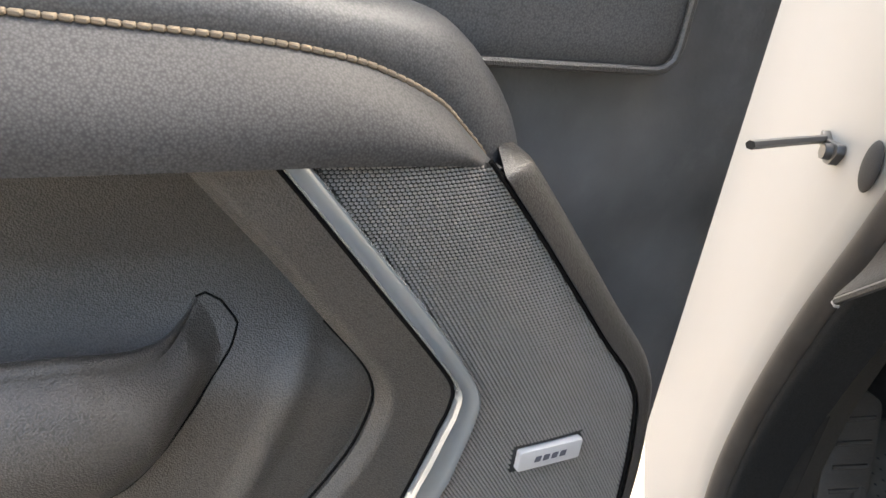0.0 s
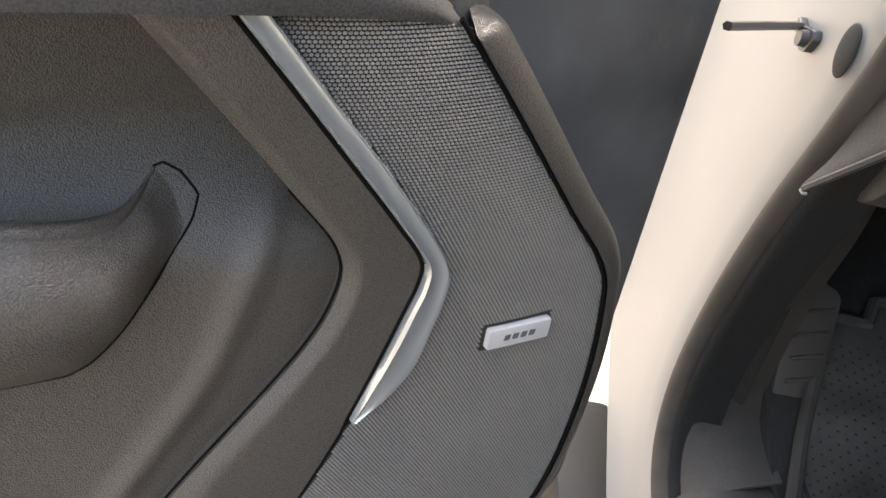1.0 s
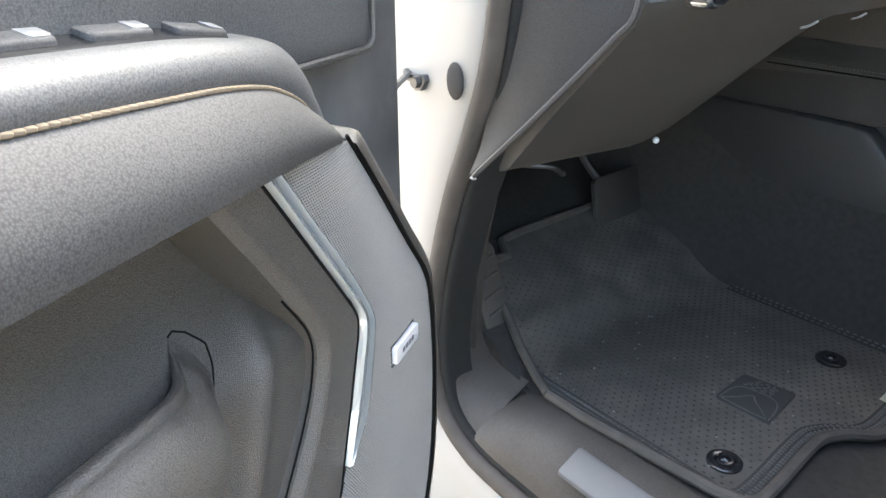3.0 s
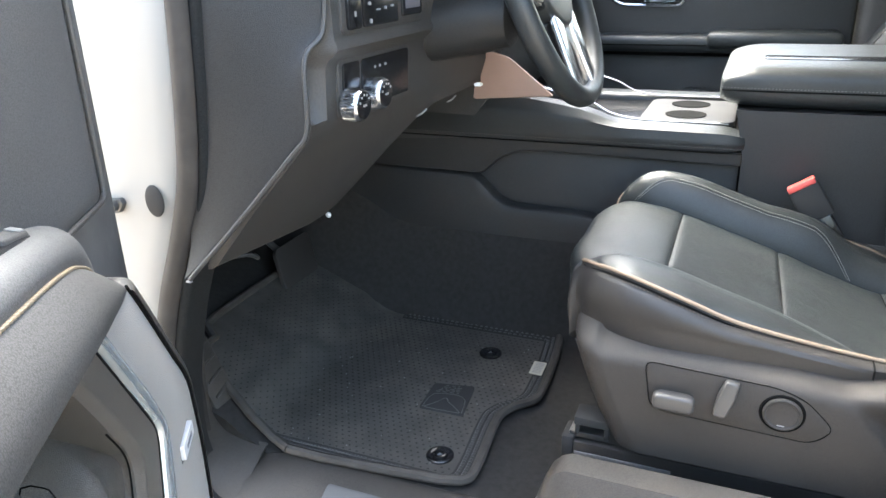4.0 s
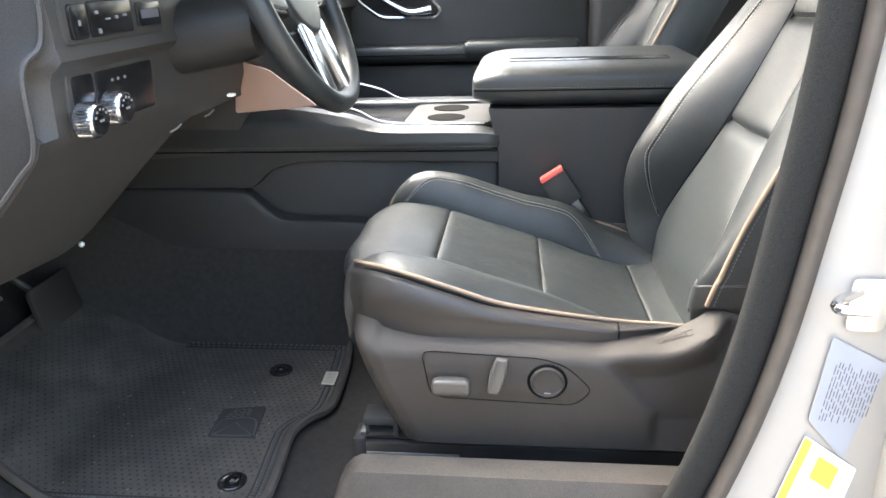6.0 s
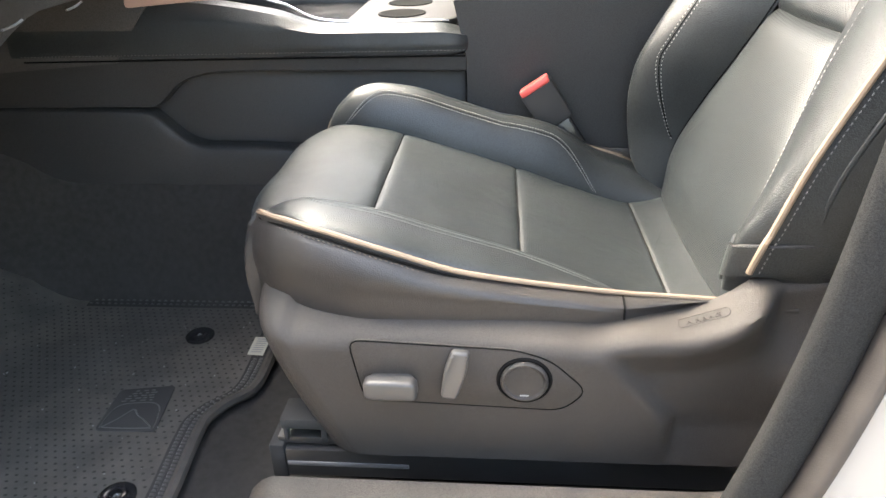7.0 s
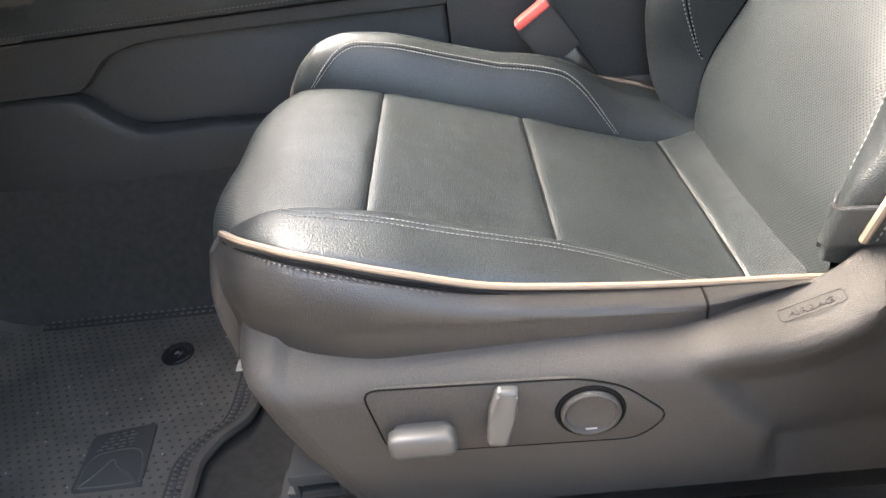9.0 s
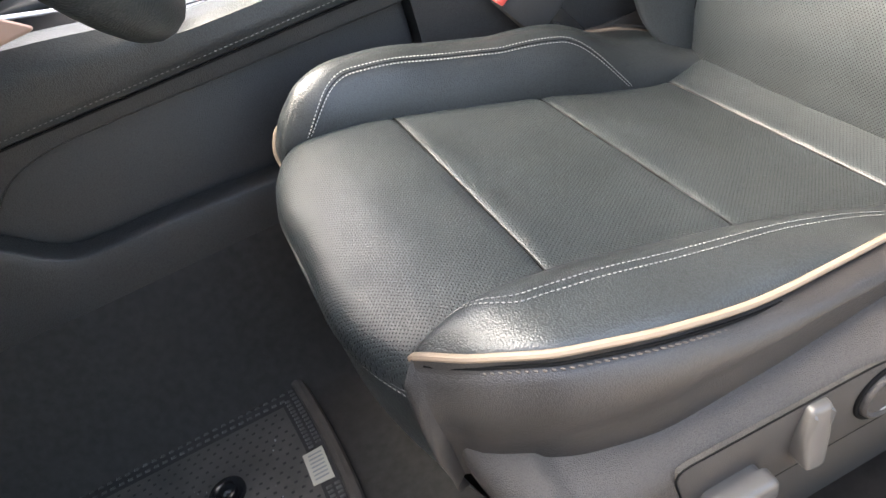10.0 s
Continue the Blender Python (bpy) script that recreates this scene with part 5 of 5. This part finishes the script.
part("outer_skin", prism(round_corners([(0.02, 0.50), (0.02, 1.44), (1.14, 1.44), (1.14, 0.42), (0.12, 0.42)], 0.03), dplace, -0.215, -0.192, 0.004), WHITE, door, "white painted outer skin")
# upper trim, dished round the inner handle, with a rounded lower front corner
def upper(i, j):
    u = 0.142 + 0.94 * i
    zz = 1.178 + 0.242 * j
    lowz = 1.182 - 0.006 * max(0, 1 - (u - 0.142) / 0.2) + 0.010 * max(0, 1 - (u - 0.142) / 0.010) ** 2
    zz = lowz + (1.42 - lowz) * j
    dish = math.exp(-(((u - 0.82) / 0.26) ** 2 + ((zz - 1.36) / 0.12) ** 2) ** 1.5)
    return door_at(u, -0.056 - 0.045 * dish - 0.004 * max(0, 1 - i * 60) - 0.004 * max(0, 1 - j * 25), zz)


part("upper_trim", sheet(upper, 90, 40, thick=0.006), SOFT_SHEEN, door, "smooth charcoal upper trim")
part("upper_trim_lip", tube([door_at(u, -0.051, z) for u, z in ((0.1405, 1.40), (0.1405, 1.22), (0.141, 1.192), (0.1435, 1.182), (0.150, 1.177), (0.157, 1.1757), (0.36, 1.182))], 0.0030, seg=8), TRIM, door)

STRIP_OUT = curve([(0.3955, 1.149, 0), (0.362, 1.105, 0), (0.326, 1.060, 0), (0.296, 1.018, 0), (0.279, 0.988, 0), (0.280, 0.964, 0), (0.286, 0.940, 0), (0.294, 0.913, 0), (0.311, 0.892, 0), (0.332, 0.877, 0)], 54)
STRIP_IN = curve([(0.4115, 1.149, 0), (0.385, 1.115, 0), (0.353, 1.073, 0), (0.318, 1.027, 0), (0.298, 0.998, 0), (0.297, 0.981, 0), (0.303, 0.963, 0), (0.311, 0.940, 0), (0.321, 0.913, 0), (0.335, 0.877, 0)], 54)
BAND_IN = curve([(0.454, 1.152, 0), (0.447, 1.140, 0), (0.411, 1.094, 0), (0.375, 1.046, 0), (0.346, 1.004, 0), (0.345, 0.972, 0), (0.368, 0.928, 0), (0.439, 0.843, 0), (0.50, 0.765, 0), (0.56, 0.69, 0), (0.62, 0.60, 0)], 60)
EDGE = curve([(0.296, 1.140, 0), (0.268, 1.108, 0), (0.239, 1.073, 0), (0.192, 1.015, 0), (0.152, 0.966, 0), (0.138, 0.925, 0), (0.130, 0.840, 0), (0.140, 0.735, 0), (0.175, 0.655, 0), (0.23, 0.605, 0), (0.30, 0.59, 0)], 60)
LOWER = curve([(0.333, 0.876, 0), (0.366, 0.809, 0), (0.41, 0.735, 0), (0.45, 0.66, 0), (0.48, 0.59, 0)], 20)
LEFT = [p for p in STRIP_OUT] + [p for p in LOWER[1:]]


def edge_at(k):
    s = k * (len(EDGE) - 1)
    i = min(int(s), len(EDGE) - 2)
    return EDGE[i].lerp(EDGE[i + 1], s - i)


def by_height(line, z):
    """The u of an outline, read by height, from the top down."""
    for p, q in zip(line, line[1:]):
        if p.y >= z >= q.y:
            return p.x + (q.x - p.x) * ((p.y - z) / max(1e-6, p.y - q.y))
    return line[-1].x if z < line[-1].y else line[0].x


def grille(i, j):
    top = 1.162 - 0.024 * j
    z = top - (top - 0.595) * i
    a, b = by_height(LEFT, z), by_height(EDGE, z)
    t = j
    crown = 0.004 * math.sin(math.pi * t)
    return door_at(a + (b - a) * t, crown - 0.004 * t, z)


panel = part("speaker_grille", sheet(grille, 80, 24), GRILLE_BACK, door, "dark speaker grille with fine raised dimples")
# raised dimples in slanting rows
dv, df = [], []
pitch = 0.0027
row = 0
z = 1.158
while z > 0.66:
    a, b = by_height(LEFT, z), by_height(EDGE, z)
    for q in range(int(0.1 / pitch), int(0.5 / pitch)):
        u = pitch * (q + (0.5 if row % 2 else 0))
        if u > a + (0.0005 if z > 0.89 else -0.0012) or u < b + 0.0004 or (0.188 < u < 0.245 and abs(z - 0.9245) < 0.011):
            continue
        t = (a - u) / (a - b)
        if z > 1.160 - 0.024 * t:
            continue
        n0 = 0.004 * math.sin(math.pi * t) - 0.004 * t + 0.0003
        s = len(dv)
        r = pitch * 0.47
        for k in range(6):
            an = math.pi / 3 * k
            dv.append(door_at(u + r * math.cos(an), n0, z + r * 0.74 * math.sin(an)))
        for k in range(6):
            an = math.pi / 3 * k
            dv.append(door_at(u + r * 0.5 * math.cos(an), n0 + 0.0013, z + r * 0.37 * math.sin(an)))
        for k in range(6):
            df.append((s + k, s + (k + 1) % 6, s + 6 + (k + 1) % 6, s + 6 + k))
        df.append(tuple(s + 6 + k for k in range(6)))
    z -= 0.0021
    row += 1
me = bpy.data.meshes.new("dimples")
me.from_pydata(dv, [], df)
me.materials.append(GRILLE)
dim = new("grille_texture", me)
dim.parent = panel
tagged(dim, kind="stuff")

# rolled edge of the trim beyond the grille
def rolled(i, j):
    start = min(1.0, i / 0.03) ** 0.5
    i = 0.028 + 0.972 * i
    p = edge_at(i)
    a = j * 1.9
    q = edge_at(min(1, i + 0.02)) - edge_at(max(0, i - 0.02))
    q.normalize()
    out = Vector((q.y, -q.x, 0)) * (0.002 + 0.022 * start * math.sin(min(a, 1.57)))
    return door_at(p.x + out.x, 0.001 - start * (0.020 * (1 - math.cos(min(a, 1.57))) + 0.055 * max(0, a - 1.2)), p.y + out.y)


part("trim_edge", sheet(rolled, 60, 12), TRIM, door, "rolled charcoal trim edge")
part("grille_joint", tube([door_at(p.x - 0.0005, -0.0015, p.y) for p in EDGE], 0.0016, seg=6), GAP, door)
sec = []
for k in range(55):
    o, i_ = STRIP_OUT[k], STRIP_IN[k]
    d = i_ - o
    sec.append([door_at(o.x + d.x * a, n, o.y + d.y * a) for a, n in ((0, -0.004), (0.03, 0.0040), (0.10, 0.0064), (0.18, 0.0066), (0.28, 0.0056), (0.50, 0.0048), (0.72, 0.0050), (0.84, 0.0058), (0.94, 0.0040), (1, -0.004))])
part("silver_strip", loft(sec), STRIP, door, "satin silver trim strip")
part("strip_joint", tube([door_at(p.x + 0.001, -0.0005, p.y) for p in STRIP_IN + LOWER[1:]], 0.0014, seg=6), GAP, door)
# band between the strip and the recess
RIGHT = [p for p in STRIP_IN] + [p for p in LOWER[1:]]


def band(i, j):
    s = i * (len(RIGHT) - 1)
    k = min(int(s), len(RIGHT) - 2)
    a = RIGHT[k].lerp(RIGHT[k + 1], s - k)
    s = i * (len(BAND_IN) - 1)
    k = min(int(s), len(BAND_IN) - 2)
    b = BAND_IN[k].lerp(BAND_IN[k + 1], s - k)
    if j <= 0.75:
        t = j / 0.75
        p = a.lerp(b, t)
        return door_at(p.x, 0.0 - 0.006 * t - 0.006 * max(0, t - 0.8) / 0.2, p.y)
    t = (j - 0.75) / 0.25
    return door_at(b.x - 0.004 * t, -0.012 - 0.062 * t, b.y)


part("band_joint", tube([door_at(p.x + 0.0008, -0.0150, p.y) for p in BAND_IN[18:]], 0.0009, seg=6), GAP, door)
part("trim_band", sheet(band, 90, 24), TRIM, door, "smooth charcoal trim band")
# recessed lower panel: a soft crest runs down from the band's knee, with a shallow valley before it and a fall behind it
CREST = [(0.60, 0.640), (0.80, 0.502), (0.891, 0.438), (0.918, 0.421), (0.942, 0.410), (0.969, 0.400), (0.992, 0.391), (1.02, 0.379), (1.12, 0.335)]


def recess_depth(u, zz):
    d = u - table(zz, CREST)
    s = max(0.0, min(1.0, (1.072 - zz) / 0.085))
    s = s * s * (3 - 2 * s)
    fall = (math.sqrt(d * d + 0.0001) + d) / 2
    n = -0.0215 - 0.017 * (1 - math.exp(-fall / 0.06)) + 0.0040 * math.exp(-(d / 0.0095) ** 2)
    return -0.0705 * (1 - s) + n * s


part("recess_panel", sheet(lambda i, j: door_at(0.33 + 0.72 * i, recess_depth(0.33 + 0.72 * i, 1.17 - 0.62 * j), 1.17 - 0.62 * j), 180, 120), TRIM, door, "recessed charcoal door panel")

# map pocket: a rounded lip that swings up and back into the panel at its front end
LIP_RIM = curve([(0.431, -0.0615, 1.044), (0.436, -0.0590, 1.043), (0.441, -0.053, 1.038), (0.447, -0.044, 1.035), (0.456, -0.033, 1.032), (0.469, -0.023, 1.033), (0.486, -0.016, 1.037), (0.510, -0.012, 1.042), (0.58, -0.010, 1.045), (0.75, -0.009, 1.046), (0.97, -0.009, 1.047)], 120)
LIP_FOOT = curve([(0.416, -0.0515, 1.029), (0.421, -0.0440, 1.019), (0.4275, -0.0380, 1.011), (0.435, -0.0335, 1.002), (0.448, -0.0310, 0.981), (0.460, -0.0312, 0.962), (0.474, -0.0320, 0.945), (0.487, -0.0328, 0.935), (0.506, -0.0340, 0.931), (0.60, -0.037, 0.929), (0.97, -0.038, 0.926)], 120)


def pocket(i, j):
    k = int(round(i * 120))
    r, f = LIP_RIM[k], LIP_FOOT[k]
    grow = min(1.0, max(0.0, (r.y + 0.0615) / 0.04))
    w = 0.0035 + 0.010 * grow
    if j < 0.22:
        # inside of the lip, up to the start of its rounded rim
        t = j / 0.22
        return door_at(r.x + 0.004 * (1 - t), r.y - w, r.z - 0.07 * (1 - t) * (0.15 + 0.85 * grow) - w * 0.5)
    if j < 0.42:
        a = math.pi * (j - 0.22) / 0.20
        return door_at(r.x, r.y - w / 2 - w / 2 * math.cos(a), r.z - w * 0.5 + w * 0.5 * math.sin(a))
    t = (j - 0.42) / 0.58
    p = r.lerp(f, t)
    belly = (0.014 * math.sin(math.pi * t) + 0.010 * math.sin(math.pi * t ** 0.6)) * grow + 0.003 * math.sin(math.pi * t)
    return door_at(p.x, f.y + (r.y - f.y) * (1 - t ** 2.2) + belly, p.z - w * 0.5 * (1 - t))


part("map_pocket", sheet(pocket, 120, 50), TRIM, door, "moulded door pocket", angle=60)
# dark line paints the crease shadow where the lip meets the panel
foot_line = [door_at(p.x - 0.0005, recess_depth(p.x, p.z) + 0.0004, p.z - 0.0003) for p in LIP_FOOT]
part("lip_crease_shade", tube([door_at(u, recess_depth(u, z_) + 0.0004, z_) for u, z_ in ((0.4365, 1.043), (0.431, 1.0445), (0.423, 1.040), (0.417, 1.032))] + foot_line, 0.0007, seg=6), GAP, door)

# padded armrest with a tan seam
ZS = [(0.280, 1.126), (0.287, 1.136), (0.301, 1.150), (0.319, 1.166), (0.346, 1.180), (0.369, 1.188), (0.414, 1.196), (0.459, 1.200), (0.54, 1.206), (0.98, 1.226)]
ZT = [(0.2475, 1.128), (0.251, 1.138), (0.258, 1.155), (0.284, 1.185), (0.318, 1.213), (0.38, 1.233), (0.5, 1.243), (0.98, 1.262)]
ZB = [(0.250, 1.128), (0.29, 1.134), (0.32, 1.139), (0.40, 1.143), (0.98, 1.148)]
NF = [(0.250, -0.034), (0.260, -0.029), (0.275, -0.023), (0.30, -0.017), (0.34, -0.011), (0.42, -0.007), (0.98, -0.005)]


def arm_lower(i, j):
    u = 0.281 + 0.70 * i ** 1.5
    zs, zb, nf = table(u, ZS), table(u, ZB), table(u, NF)
    t = j
    bulge = 0.010 * math.sin(math.pi * min(1, t * 1.1)) * min(1, (u - 0.278) / 0.03)
    if t < 0.8:
        k = t / 0.8
        return door_at(u, nf - 0.008 * (1 - k) + bulge + 0.016 * k ** 0.8 - 0.004 * k * k, zs + (zb - zs) * k)
    k = (t - 0.8) / 0.2
    return door_at(u, nf + 0.012 + bulge * (1 - k) - 0.095 * k, zb - 0.003 * math.sin(math.pi * k))


def arm_upper(i, j):
    u = 0.249 + 0.731 * i ** 1.5
    us = max(u, 0.281)
    zs, zt, nf = table(us, ZS), table(u, ZT), table(u, NF)
    t = j
    slant, rest = 0.34, max(0.0, min(1.0, (u - 0.29) / 0.08))
    zs = min(zs, zt) - 0.016 * max(0, 1 - (u - 0.25) / 0.06)
    if t < 0.6:
        k = t / 0.6
        a = k * math.pi / 2
        return door_at(u, nf - 0.008 - 0.030 * (1 - math.cos(a)) + 0.004 * math.sin(2 * a), zs + (zt - zs) * (1 - slant * rest) * math.sin(a))
    k = (t - 0.6) / 0.4
    return door_at(u, nf - 0.038 - 0.05 * k, zs + (zt - zs) * (1 - slant * rest * (1 - k)))


armr = part("armrest", sheet(arm_lower, 70, 22), SOFT, door, "padded charcoal armrest")
part("armrest_top", sheet(arm_upper, 70, 22), SOFT_SHEEN, armr, "smooth upper armrest roll")
def arm_tip(i, j):
    p = arm_upper((i * 0.07) ** (1 / 1.5), 0.0)
    return p - DN * (0.003 * j) - Vector((0, 0, 0.034 * math.sin(j * math.pi / 2))) + DU * (0.004 * j)


part("armrest_tip", sheet(arm_tip, 16, 8), SOFT_SHEEN, armr)
seam = [arm_lower((k / 160), 0.0) for k in range(161)]
stitches([p + DN * 0.001 for p in seam], 0.0054, 0.0040, 0.0002, "tan_stitching", THREAD, armr, slant=0.35, flat=True)
part("seam_line", tube([p + DN * 0.0005 - Vector((0, 0, 0.004)) for p in seam], 0.0012, seg=6), GAP, armr)
pod = lambda a, b, d: door_at(a, b, table(a, ZS) + (table(a, ZT) - table(a, ZS)) * (1 - 0.34 * (1 - (table(a, NF) - 0.038 - b) / 0.05)) + d)
sw = part("window_switch_panel", sheet(lambda i, j: pod(0.335 + 0.48 * i, -0.084 + 0.056 * j + 0.014 * (1 - min(1.0, i * 8)) * (0.5 - j), 0.0025 - 0.006 * max(0.0, 1 - i * 30) - 0.005 * (2 * j - 1) ** 8), 60, 14, thick=0.004), GLOSS, door, "dark window switch panel")
for k in range(6):
    a0, b0 = 0.365 + (k // 2) * 0.062, -0.079 + (k % 2) * 0.024
    ws = part("window_switch", prism(rounded(a0, a0 + 0.045, b0, b0 + 0.016, 0.004), pod, 0.0, 0.0060, 0.002), SOFT, sw, "black window switch")
    part("switch_tip", prism(rounded(a0 + 0.001, a0 + 0.014, b0 + 0.002, b0 + 0.014, 0.003), pod, 0.0058, 0.0067, 0.0004), SILVER, ws, "silver switch tip")
# inner handle
cupo = round_corners([(0.62, 1.30), (0.78, 1.30), (0.80, 1.37), (0.64, 1.38)], 0.02)
bez = part("handle_bezel", tube([door_at(u, -0.052, z_) for u, z_ in cupo + cupo[:1]], 0.006), CHROME, door, "chrome inner handle bezel")
part("door_handle", tube(curve([door_at(0.65, -0.045, 1.35), door_at(0.70, -0.038, 1.335), door_at(0.77, -0.04, 1.335)], 10), 0.009), CHROME, bez)
# badge on the grille; its lettering is left as plain bars
bpl = lambda a, b, d: door_at(0.2155 - a, 0.0035 + d, 0.9245 + b)
badge = part("badge", prism(rounded(-0.0255, 0.0255, -0.0085, 0.0085, 0.002), bpl, -0.002, 0.0035, 0.001), BADGE, door, "small silver badge plate")
bars = bmesh.new()
for k in range(4):
    prism([(-0.013 + k * 0.0068, -0.0022), (-0.0085 + k * 0.0068, -0.0022), (-0.0078 + k * 0.0068, 0.0024), (-0.0123 + k * 0.0068, 0.0024)], bpl, 0.0034, 0.0040, bm=bars)
part("badge_print", bars, INK, badge)

# ---- details on the rear pillar ----
lab = lambda a, b, d: (1.018 + a, 0.0665 - d, 0.83 + b)
sticker = thing("door_label", (1.03, 0.066, 0.9), "pale blue-grey printed label on the white pillar", "label")
part("label_sheet", prism(round_corners([(0.008, 0.167), (0.068, 0.135), (0.040, 0.012), (-0.004, 0.063)], 0.004), lab, 0, 0.0008), LABELGREY, sticker)
lp = bmesh.new()
rl = random.Random(7)
for k in range(15):
    a0 = 0.006 + 0.0034 * k
    at = 0.060 + 0.012 * rl.random()
    while at < 0.135 - 0.0009 * k * 1.6:
        l = 0.004 + 0.010 * rl.random()
        prism([(a0 + (at - 0.06) * 0.13, at), (a0 + 0.0010 + (at - 0.06) * 0.13, at), (a0 + 0.0010 + (at + l - 0.06) * 0.13, at + l), (a0 + (at + l - 0.06) * 0.13, at + l)], lab, 0.0008, 0.0011, bm=lp)
        at += l + 0.002 + 0.003 * rl.random()
tagged(part("label_print", lp, INK, sticker), kind="stuff")
warn = thing("tyre_label", (1.02, 0.066, 0.80), "white and yellow printed label on the white pillar", "label")
wl = lambda a, b, d: (1.0 + a, 0.0665 - d, 0.80 + b)
part("label_sheet", prism(round_corners([(0.014, 0.072), (0.075, 0.030), (0.055, -0.07), (-0.012, -0.03)], 0.003), wl, 0, 0.0008), LABELWHITE, warn)
part("yellow_band", prism([(0.014, 0.070), (0.023, 0.064), (-0.002, -0.036), (-0.011, -0.030)], wl, 0.0008, 0.0012), YELLOW, warn)
part("yellow_box", prism([(0.032, 0.046), (0.056, 0.030), (0.049, 0.000), (0.025, 0.016)], wl, 0.0008, 0.0012), YELLOW, warn)
striker = thing("door_striker", (1.03, 0.066, 1.04), "bright steel door striker loop on the pillar", "striker")
part("striker_loop", tube(curve([(1.045, 0.066, 1.050), (1.016, 0.045, 1.048), (1.012, 0.03, 1.046), (1.045, 0.028, 1.044)], 14), 0.0055), CHROME, striker)
part("striker_plate", prism(rounded(1.035, 1.075, 1.005, 1.065, 0.008), lambda a, b, d: (a, 0.067 - d, b), 0, 0.004, 0.0015), CHROME, striker)
